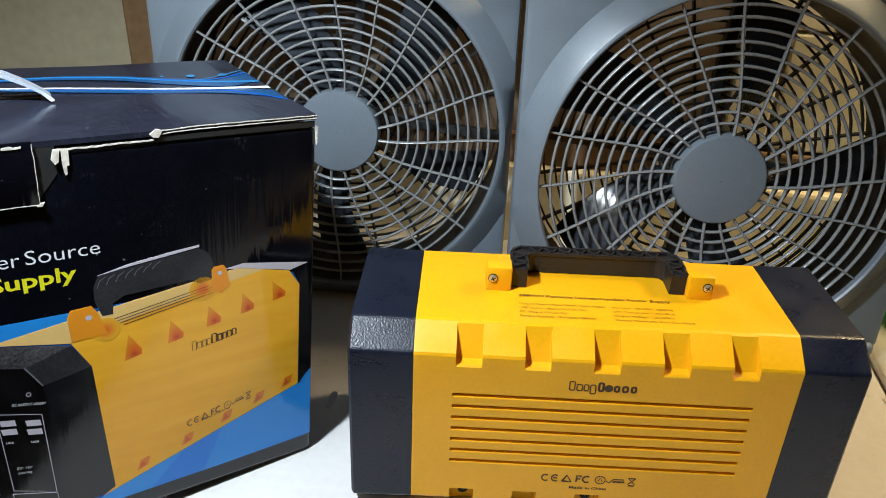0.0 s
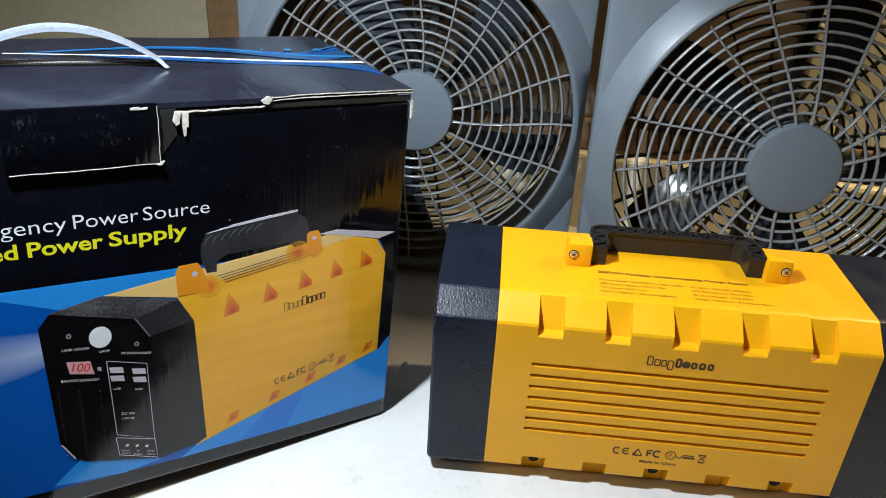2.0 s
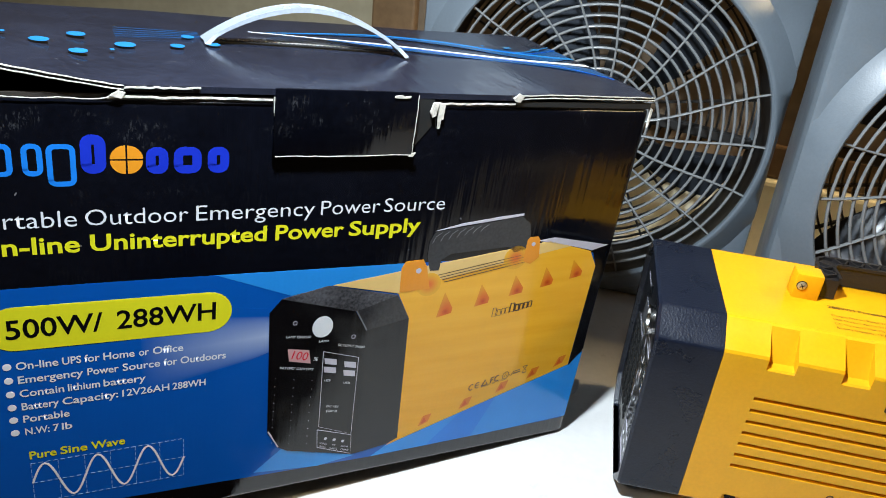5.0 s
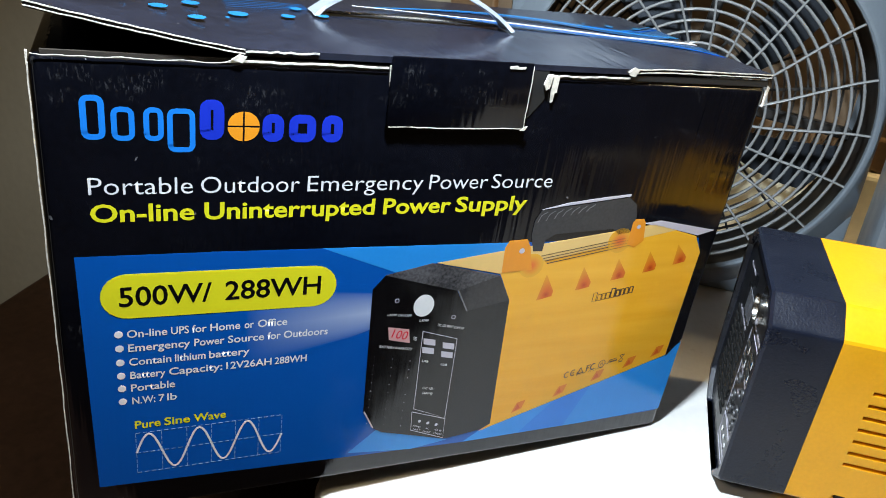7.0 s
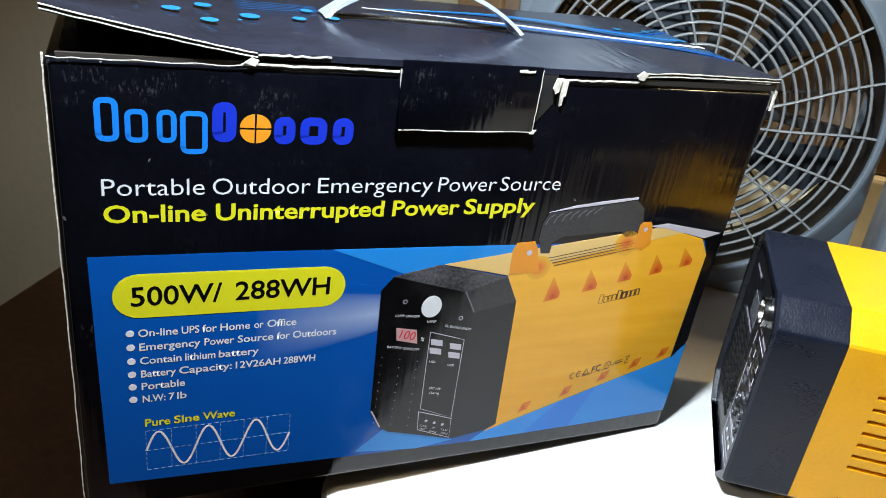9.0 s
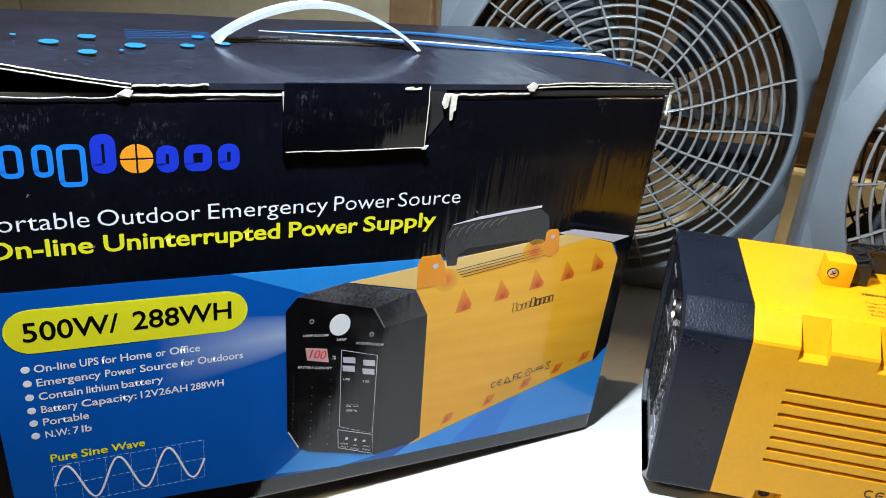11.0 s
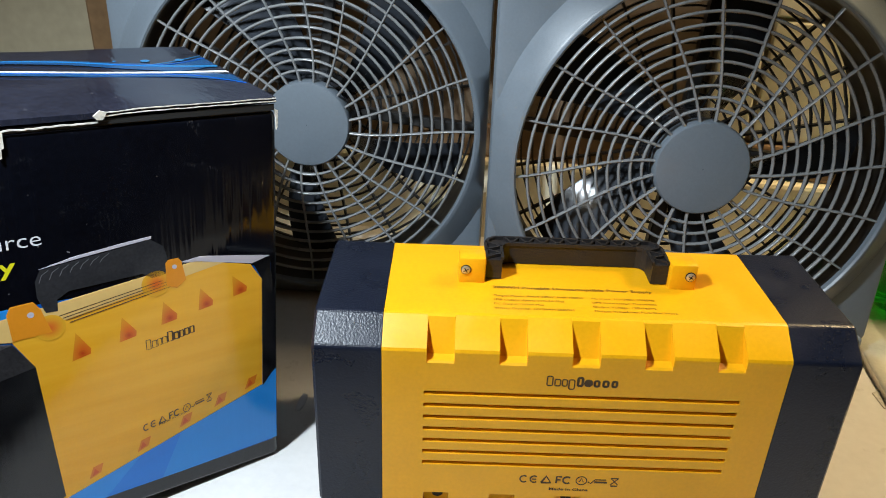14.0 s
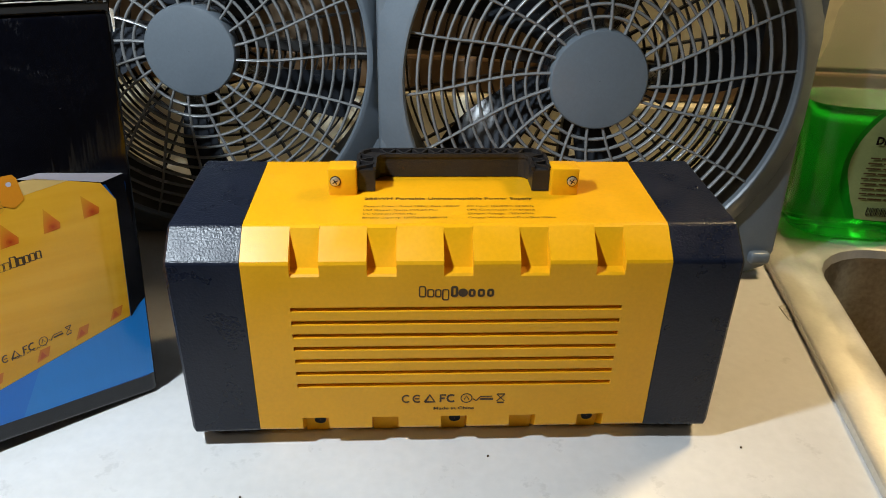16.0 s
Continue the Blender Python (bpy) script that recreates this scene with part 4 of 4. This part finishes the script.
    slanted("LAMP ON/OFF", -187.5, -175.0, 99.4, 1.5, -8, 7)
    slanted("LAMP", -170.6, -165.8, 94.6, 1.5, -8, 7)
    slanted("DC OUTPUT ON/OFF", -160.5, -145.5, 91.0, 1.5, -14, 7)
    slanted("BATTERY CAPACITY", -189.6, -172.0, 81.4, 1.5, -12, 7)
    slanted("USB", -166.0, -162.5, 70.0, 1.3, -14, 7)
    slanted("USB", -155.4, -151.8, 66.6, 1.3, -14, 7)
    slanted("DC 12V", -163.4, -156.6, 52.6, 1.5, -14, 7)
    slanted("(3A*4)", -163.2, -157.2, 49.4, 1.5, -14, 7)
    for body, x, z, w in (("POWER", -165.4, 28.0, 4.6), ("FAULT", -165.2, 25.9, 4.4), ("AC", -158.0, 25.2, 2.0), ("CHARGE", -159.6, 23.3, 5.0), ("SOLAR", -152.6, 23.2, 4.4), ("CHARGE", -152.8, 20.9, 5.0)):
        slanted(body, x, x + w, z, 1.15, -20, 7, INK_LILAC)
    plate("pictured_block", [(-130.5, 119.2), (-131.2, 133), (-129.4, 136.8), (-119.8, 137.3), (-117.2, 133.0), (-115.8, 127), (-113.8, 119.9)], 6, INK_ORANGE)
    plate("pictured_block", [(-60.0, 131.6), (-59.9, 144.4), (-58.6, 145.8), (-53.5, 146.0), (-52.0, 144.0), (-50.2, 133.3), (-55, 129.4)], 6, INK_ORANGE)
    plate("pictured_handle", [(-115.3, 130.4), (-118.0, 139), (-117.8, 147), (-115.2, 152.6), (-66, 158.4), (-60.4, 154.0), (-58.6, 147), (-59.8, 138.6), (-66.8, 137.4), (-71.0, 141.0), (-104.6, 139.4), (-109.8, 136.2), (-110.2, 130.2)], 5, INK_SLATE, "printed black handle")
    plate("pictured_handle_edge", [(-115.6, 152.9), (-101, 154.9), (-65.7, 158.9), (-65.6, 160.2), (-80, 158.9), (-101, 156.3)], 6, INK_LILAC)
    for k in range(7):
        x, z = -114.6 + k * 4.4, 149.4 + k * 0.54
        part("pictured_handle_rib", stroke(bmesh.new(), [(x - 1.6, z - 3.2 + 0.3 * k), (x - 0.2, z + 0.4), (x + 2.8, z + 2.4)], 0.3, layer(6), 0.0002), INK_MID, top)
    for x, z, r in ((-0.1216, 0.1310, 0.0015), (-0.0556, 0.1416, 0.0012)):
        part("pictured_screw", disc(bmesh.new(), x, z, r, layer(7), 0.0002, 16), INK_LILAC, top)
    for (ax, az), (bx, bz), (cx, cz) in (((-104.2, 116.4), (-107.2, 101.2), (-98.6, 103.2)), ((-82.8, 119.4), (-85.0, 105.5), (-76.8, 107.1)), ((-62.4, 123.0), (-64.2, 110.0), (-56.2, 111.4)), ((-43.4, 126.4), (-44.8, 113.4), (-37.2, 114.9)), ((-25.9, 129.6), (-25.8, 117.2), (-18.4, 118.8))):
        part("pictured_notch", flat([(ax, az), (bx, bz), (cx, cz), (cx + 0.4, cz + 3.0)], layer(4), 0.0002), INK_NOTCH, top)
        part("pictured_notch_shade", disc(bmesh.new(), (bx * 0.42 + cx * 0.58) / 1000, (bz + cz) / 2000 + 0.0022, 0.0019, layer(5), 0.0002, 18), INK_CORE, top)
    for x, z in ((-104, 26.4), (-79, 34.0), (-56, 41.6), (-36, 48.4), (-18, 54.0)):
        part("pictured_notch", flat([(x - 3, z + 1.0), (x - 0.5, z + 8.0), (x + 4.6, z + 9.2), (x + 3.0, z + 3.4)], layer(4), 0.0002), INK_RED_SOFT, top)
        part("pictured_notch_shade", flat([(x - 1.4, z + 2.4), (x + 0.2, z + 7.0), (x + 2.0, z + 4.0)], layer(5), 0.0002), INK_RED, top)
    part("pictured_shade", disc(bmesh.new(), -0.1145, 0.1222, 0.0068, layer(5), 0.0002, 32), INK_SMEAR, top)
    part("pictured_shade", disc(bmesh.new(), -0.0650, 0.1340, 0.0072, layer(5), 0.0002, 32), INK_SMEAR, top)
    fine = bmesh.new()
    for k in range(4):
        stroke(fine, [(-110 + k * 1.4, 127.4 - k * 1.5), (-62 + k * 2, 135.2 - k * 1.3)], 0.4, layer(5), 0.0002)
    part("pictured_lettering", fine, INK_DARK, top)
    mk = bmesh.new()
    for k, (x, w, h, t) in enumerate(((-72.4, 2.2, 5.6, 0.5), (-69.4, 2.2, 3.8, 0.5), (-66.6, 1.9, 3.8, 0.5), (-64.2, 2.2, 3.8, 0.5), (-61.4, 2.4, 5.6, 1.0), (-58.2, 2.4, 3.8, 1.6), (-55.2, 1.9, 3.8, 1.0), (-52.6, 2.1, 3.8, 1.0), (-49.8, 2.0, 3.8, 1.0))):
        z = 97.4 + (x + 72.4) * 0.173
        stroke(mk, [(x + w, z + h), (x, z + h), (x, z), (x + w, z), (x + w, z + h)], t * 0.8, layer(4), 0.0002)
    part("pictured_marks", mk, INK_DARK, top)
    approval_marks("pictured_mark", top, layer(4), INK_DARK, lambda x, z: (-58.6 + x * 0.70, 53.6 + (z - 32) * 0.85 + x * 0.155), 0.8)
    words("printed_line", "Made in China", 0, 17, 0, 0, INK_DARK, top, 1.5, m=pose(-0.0695, layer(4), 0.0482, 0, -12, 0))

    # maker's mark as plain rounded shapes
    y = layer(0)

    def ring_shape(bm, x0, x1, z0, z1, w, r=2.2):
        pts = [(px, pz) for px, pz in rounded([(x0, z0), (x1, z0), (x1, z1), (x0, z1)], r, 4)]
        stroke(bm, pts + pts[:2], w, y)

    for group, mat, name in ((((-312.0, -306.0, 187.6, 202.2, 2.2), (-302.0, -296.0, 187.2, 198.2, 2.0), (-291.0, -286.0, 187.2, 198.2, 2.0), (-282.8, -274.8, 182.8, 198.0, 2.0)), INK_AZURE, "maker_shape"),
                             (((-270.2, -265.2, 188.8, 200.8, 4.0), (-247.0, -242.2, 188.0, 195.8, 3.6), (-236.6, -229.4, 188.0, 195.8, 3.6), (-223.4, -218.4, 188.0, 195.8, 3.6)), INK_ROYAL, "maker_shape")):
        for x0, x1, z0, z1, w in group:
            bm = bmesh.new()
            ring_shape(bm, x0, x1, z0, z1, w)
            part(name, bm, mat, top)
    for a in range(4):
        bm = bmesh.new()
        cx, cz = -255.9 + (0.35 if a in (0, 3) else -0.35), 192.4 + (0.35 if a < 2 else -0.35)
        pts = [(cx, cz)] + [(cx + 5.7 * math.cos(radians(90 * a + k * 15)), cz + 5.6 * math.sin(radians(90 * a + k * 15))) for k in range(7)]
        part("maker_disc", flat(pts, y, 0.0003, bm), INK_ORANGE, top)

    def line_of(spec, base, k, mat, height, bold):
        """One printed line, word by word, each with its own left and right edge (mm)."""
        for body, x0, x1 in spec:
            words("printed_word", body, x0, x1, base, layer(k), mat, top, height, bold)

    line_of((("Portable", -312.2, -274.9), ("Outdoor", -271.9, -232.8), ("Emergency", -229.6, -178.2), ("Power", -175.3, -146.7), ("Source", -144.6, -112.7)), 164.6, 0, INK_WHITE, 7.4, -0.004)
    line_of((("On-line", -312.2, -274.4), ("Uninterrupted", -270.6, -199.4), ("Power", -195.5, -163.4), ("Supply", -160.9, -124.2)), 153.2, 0, INK_YELLOW, 7.6, 0.022)
    # badge
    pts = [(-300.6 - 10.4 * math.sin(radians(a)), 119.2 + 10.5 * math.cos(radians(a))) for a in range(0, 181, 15)] + [(-224.0 + 10.4 * math.sin(radians(a)), 118.4 - 10.5 * math.cos(radians(a))) for a in range(0, 181, 15)]
    plate("printed_badge", pts, 2, INK_YELLOW, "yellow rounded badge")
    line_of((("500W/", -304.0, -267.7), ("288WH", -262.2, -220.8)), 114.6, 3, INK_BLACK, 9.4, 0.014)
    lines = ((99.1, (("On-line", -301.8, -285.9), ("UPS", -284.4, -277.1), ("for", -275.9, -269.8), ("Home", -268.3, -255.6), ("or", -253.8, -249.7), ("Office", -248.0, -234.9))),
             (92.0, (("Emergency", -301.6, -276.7), ("Power", -275.0, -262.4), ("Source", -260.8, -245.0), ("for", -243.5, -237.6), ("Outdoors", -236.2, -215.8))),
             (84.8, (("Contain", -301.6, -284.6), ("lithium", -283.1, -270.3), ("battery", -268.9, -251.3))),
             (77.8, (("Battery", -301.4, -287.1), ("Capacity:", -285.7, -263.1), ("12V26AH", -261.4, -241.2), ("288WH", -239.8, -224.9))),
             (71.0, (("Portable", -301.4, -283.3),)),
             (64.0, (("N.W:", -301.2, -291.7), ("7", -290.3, -287.9), ("lb", -286.8, -282.7))))
    for base, spec in lines:
        line_of(spec, base, 2, INK_WHITE, 3.9, 0.014)
        part("bullet", disc(bmesh.new(), -0.3050, (base + 1.9) / 1000, 0.0017, layer(2), 0.0002, 16), INK_WHITE, top)
    line_of((("Pure", -300.7, -289.9), ("Sine", -288.3, -277.2), ("Wave", -275.7, -261.2)), 50.0, 2, INK_YELLOW, 4.4, 0.02)
    wave = bmesh.new()
    stroke(wave, [(-300.6 + 65.8 * k / 60, 35.6 + 10.6 * math.sin(2 * math.pi * 3 * k / 60)) for k in range(61)], 0.95, layer(2), 0.0002)
    part("printed_wave", wave, INK_WHITE, top, "white sine wave")
    net = bmesh.new()
    for z in (47.2, 35.6, 23.8):
        for k in range(22):
            stroke(net, [(-300.6 + k * 3.0, z), (-300.6 + k * 3.0 + 1.9, z)], 0.25, layer(2), 0.0001)
    for k in range(7):
        x = -300.6 + 65.6 * k / 6
        for j in range(8):
            stroke(net, [(x, 23.8 + j * 3), (x, 23.8 + j * 3 + 2)], 0.25, layer(2), 0.0001)
    part("printed_grid", net, INK_PALE, top)
    return top


CARTON_TOP = carton()


def carton_top_print():
    """Swoosh, dots, handle slot and strap on the lid; drawn flat in x-z and laid on the lid."""
    top, H = CARTON_TOP, 0.2225
    lie = pose(0, 0, H + 0.0003, -90)

    def trail(pts, w0, w1, mat, k):
        """A tapering printed band through points (mm) on the lid."""
        bm = bmesh.new()
        fine = []
        for a, b, c, d in zip([pts[0]] + pts, pts, pts[1:], pts[2:] + [pts[-1]]):
            for i in range(6):
                t = i / 6
                fine.append(tuple(0.5 * (2 * b[q] + (c[q] - a[q]) * t + (2 * a[q] - 5 * b[q] + 4 * c[q] - d[q]) * t * t + (3 * b[q] - a[q] - 3 * c[q] + d[q]) * t ** 3) for q in (0, 1)))
        fine.append(pts[-1])
        n = len(fine) - 1
        for i in range(n):
            w, w2 = (w0 + (w1 - w0) * i / n) / 2, (w0 + (w1 - w0) * (i + 1) / n) / 2
            flat([(fine[i][0], fine[i][1] - w), (fine[i + 1][0], fine[i + 1][1] - w2), (fine[i + 1][0], fine[i + 1][1] + w2), (fine[i][0], fine[i][1] + w)], -0.0006 - 0.00015 * k, 0.0002, bm)
        bmesh.ops.remove_doubles(bm, verts=bm.verts, dist=1e-6)
        part("printed_swoosh", bm, mat, top, m=lie)

    trail([(-170, 100), (-121, 107), (-80, 101), (-49, 86), (-23, 78), (-2, 90)], 0.8, 24.0, INK_NAVY, 0)
    trail([(-150, 90), (-110, 79), (-66, 68), (-30, 61), (-2, 46)], 1.0, 16.0, INK_NAVY, 0)
    trail([(-180, 98), (-121, 108), (-80, 102), (-49, 88), (-23, 79), (-2, 76)], 0.8, 3.6, INK_CYAN, 1)
    trail([(-60, 93), (-35, 86), (-2, 104)], 0.4, 1.4, INK_CYAN, 1)
    trail([(-56, 91), (-30, 84), (-2, 97)], 0.4, 2.2, INK_BLUE, 2)
    trail([(-150, 91), (-100, 78), (-60, 67), (-25, 58), (-2, 34)], 0.4, 2.0, INK_BLUE, 1)
    trail([(-190, 96.5), (-155, 91), (-113, 83.5), (-66, 71), (-37, 65), (-15, 62), (-2, 60)], 0.7, 4.4, INK_WHITE, 3)
    for k in range(5):
        trail([(-254, 74 + k * 4.4), (-235, 76 + k * 3.8), (-216, 79 + k * 2.8)], 0.1, 0.3, INK_NAVY, 0)
    for x, z, rr in ((-284, 46, 3.8), (-270, 35, 3.6), (-251, 58, 4.4), (-270, 66, 3.8), (-229, 60, 3.2), (-222, 79, 3.0), (-212, 66, 3.0), (-297, 52, 1.2), (-257, 45, 1.0), (-36, 96, 2.6), (-17, 95, 2.6), (-66, 95, 1.0), (-52, 98, 1.0)):
        part("printed_dot", disc(bmesh.new(), x / 1000, z / 1000, rr / 1000, -0.0008, 0.0002, 20), INK_CYAN, top, m=pose(0, 0, H + 0.0003 + (0.0125 * ((-256 - x) / 72) ** 1.1 * (1 - z / 124) + 0.0007 if x < -256 else 0.0), -90))
    slot = part("handle_slot", flat([(-208, 73.5), (-120, 69.5), (-120, 74.0), (-208, 78.0)], -0.0009, 0.0003), HOLE, top, m=lie)
    edge = bmesh.new()
    for k in range(40):
        x, z = -208 + k * 2.2, 77.6 - k * 0.1
        stroke(edge, [(x, z - 1.8), (x + 1.1, z), (x + 2.2, z - 1.8)], 0.5, -0.0012, 0.0004)
    stroke(edge, [(-208, 78.2), (-120, 74.2)], 0.8, -0.0012, 0.0004)
    part("corrugated_edge", edge, CARD_EDGE, slot, "cut corrugated card edge")
    # strap
    bm = bmesh.new()
    prev = None
    n = 28
    for k in range(n + 1):
        t = k / n
        x = -0.215 + 0.099 * t
        z = H + 0.0008 + 0.0190 * (math.sin(math.pi * t) ** 0.8)
        y = 0.0735 - 0.006 * t
        dz = math.cos(math.pi * t)
        nrm = Vector((-dz * 0.9, 0, max(math.sin(math.pi * t), 0.25))).normalized()
        w = 0.0055 if 0 < k < n else 0.0075
        ring = [bm.verts.new(Vector((x, y, z)) + s * Vector((0, w, 0)) + q * nrm * 0.0011) for s, q in ((-1, -1), (1, -1), (1, 1), (0, 0.4), (-1, 1))]
        if prev:
            for i in range(5):
                bm.faces.new((prev[i], prev[(i + 1) % 5], ring[(i + 1) % 5], ring[i]))
        else:
            bm.faces.new(ring)
        prev = ring
    bm.faces.new(prev[::-1])
    part("strap_handle", bm, STRAP, top, "white plastic strap handle", True)


carton_top_print()

# block that props the raised end of the carton
prop_bm = box_bm(-0.030, 0.030, -0.05, 0.05, 0.0, 0.0195, 0.003)
prop = tagged(part("prop_block", prop_bm, DARK_WOOD, m=pose(-0.285, 0.44, 0.0, 0, 0, 36.3)), "dark brown wooden block under the carton's raised end", "block")


# ---- soap bottle ----
def soap_bottle():
    top = empty("soap_bottle", pose(0.4285, 0.590, 0.0045, 0, 0, -10), "clear plastic bottle half full of green dish soap", "bottle")

    def loft(levels, inset=0.0):
        bm = bmesh.new()
        rows = []
        for z, w, d, dx in levels:
            w, d = w - inset, d - inset
            rows.append([bm.verts.new((dx + math.copysign(abs(math.cos(a)) ** 0.7, math.cos(a)) * w, math.copysign(abs(math.sin(a)) ** 0.7, math.sin(a)) * d, z)) for a in [2 * math.pi * k / 40 for k in range(40)]])
        for a, b in zip(rows, rows[1:]):
            for k in range(40):
                bm.faces.new((a[k], a[(k + 1) % 40], b[(k + 1) % 40], b[k]))
        bm.faces.new(rows[0][::-1])
        bm.faces.new(rows[-1])
        return bm

    shape = [(0.0, 0.038, 0.023, 0), (0.004, 0.046, 0.028, 0), (0.012, 0.049, 0.030, 0), (0.030, 0.050, 0.030, 0.0), (0.055, 0.051, 0.029, -0.001), (0.085, 0.053, 0.028, -0.002), (0.111, 0.054, 0.028, -0.002)]
    liquid = material("green_soap", (0.01, 0.66, 0.03), 0.06, vary=0.1, scale=30, trans=0.82, ior=1.36, bump=0.3, bump_scale=70)
    clear = material("clear_plastic", (0.80, 0.80, 0.68), 0.12, vary=0.05, bump=0.35, bump_scale=60)
    clear.node_tree.nodes["Principled BSDF"].inputs["Alpha"].default_value = 0.20
    part("liquid", loft(shape, 0.0006), liquid, top, "bright green liquid soap", True)
    upper = [(0.1115, 0.054, 0.028, -0.002), (0.128, 0.052, 0.028, -0.002), (0.138, 0.047, 0.026, -0.001), (0.150, 0.045, 0.025, 0), (0.175, 0.044, 0.025, 0), (0.195, 0.036, 0.022, 0), (0.212, 0.018, 0.016, 0), (0.220, 0.013, 0.013, 0), (0.23, 0.013, 0.013, 0)]
    shell = part("bottle_shell", loft(upper), clear, top, "clear empty upper part", True)
    part("pump_cap", loft([(0.2305, 0.016, 0.016, 0), (0.25, 0.016, 0.016, 0), (0.255, 0.012, 0.012, 0), (0.27, 0.009, 0.009, 0)]), STRAP, top, "white cap", True)
    lab_mat = material("olive_label", (0.22, 0.26, 0.10), 0.4, vary=0.08)
    bm = bmesh.new()
    rows = []
    for j in range(15):
        t = j / 14
        z = 0.022 + 0.096 * t
        w = 0.034 * math.sin(math.pi * min(0.12 + t * 0.88, 0.97)) ** 0.5
        rows.append([bm.verts.new((0.012 + w * s, -0.0305 - 0.0008 + 0.0035 * abs(s) ** 2 + 0.002 * t, z)) for s in [i / 4 - 1 for i in range(9)]])
    for a, b in zip(rows, rows[1:]):
        for i in range(8):
            bm.faces.new((a[i], a[i + 1], b[i + 1], b[i]))
    r = bmesh.ops.extrude_face_region(bm, geom=list(bm.faces))
    for v in [g for g in r["geom"] if isinstance(g, bmesh.types.BMVert)]:
        v.co.y += 0.0006
    lab = part("label", bm, lab_mat, top, "pale green paper label with dark print", True)
    rnd = random.Random(5)
    bm = bmesh.new()
    for k in range(9):
        bars(bm, -9 + abs(k - 4) * 0.6, 33 - abs(k - 4) * 0.6, 74 - k * 4.2, 1.3, -0.0328, 4, rnd)
    part("label_print", bm, INK_DARK, lab)
    words("label_line", "DETERGENT", -6, 36, 86, -0.0328, INK_BLACK, lab, 6.0, 0.05)
    code = bmesh.new()
    for k in range(14):
        flat([(2 + k * 1.2, 27), (2 + k * 1.2 + 0.4 + 0.4 * (k % 3 == 0), 27), (2 + k * 1.2 + 0.4 + 0.4 * (k % 3 == 0), 34), (2 + k * 1.2, 34)], -0.0332, 0.0002, code)
    part("barcode", code, INK_BLACK, lab)


soap_bottle()


# ---- small things on the counter ----
def scrap():
    bm = flat([(-6, -9), (4, -12), (8, 2), (5, 11), (-3, 8)], 0.0, 0.0004)
    tagged(part("paper_scrap", bm, CARD_EDGE, m=pose(0.331, 0.468, 0.0006, -90, 0, 10)), "torn white paper scrap by the sink", "paper")


scrap()
def shard():
    bm = bmesh.new()
    rows = []
    for k in range(7):
        t = k / 6 - 0.5
        w = 0.0024 * (1 - 1.6 * t * t)
        rows.append([bm.verts.new((t * 0.014, s * w + 0.003 * t * t, 0.0006 + 0.0022 * (0.25 - t * t) * 2 + q)) for s, q in ((-1, 0), (1, 0.0006), (1, 0.0), (-1, -0.0006))])
    for a, b in zip(rows, rows[1:]):
        for i in range(4):
            bm.faces.new((a[i], a[(i + 1) % 4], b[(i + 1) % 4], b[i]))
    bm.faces.new(rows[0])
    bm.faces.new(rows[-1][::-1])
    tagged(part("plastic_shard", bm, INK_WHITE, m=pose(-0.077, 0.441, 0.0016, 0, -18, 75), smooth=True), "small curved white plastic shard on the counter", "shard")


shard()
crumb = bmesh.new()
bmesh.ops.create_icosphere(crumb, subdivisions=1, radius=0.0007)
crumb_mesh = mesh_of(crumb, "crumb", INK_DARK)
for x, y in ((0.106, 0.335), (0.245, 0.338), (0.05, 0.300), (0.07, 0.285), (-0.02, 0.31)):
    tagged(part("crumb", crumb_mesh, INK_DARK, m=pose(x, y, 0.0005)), "tiny dark crumb on the counter", "crumb", "crumbs on the counter")
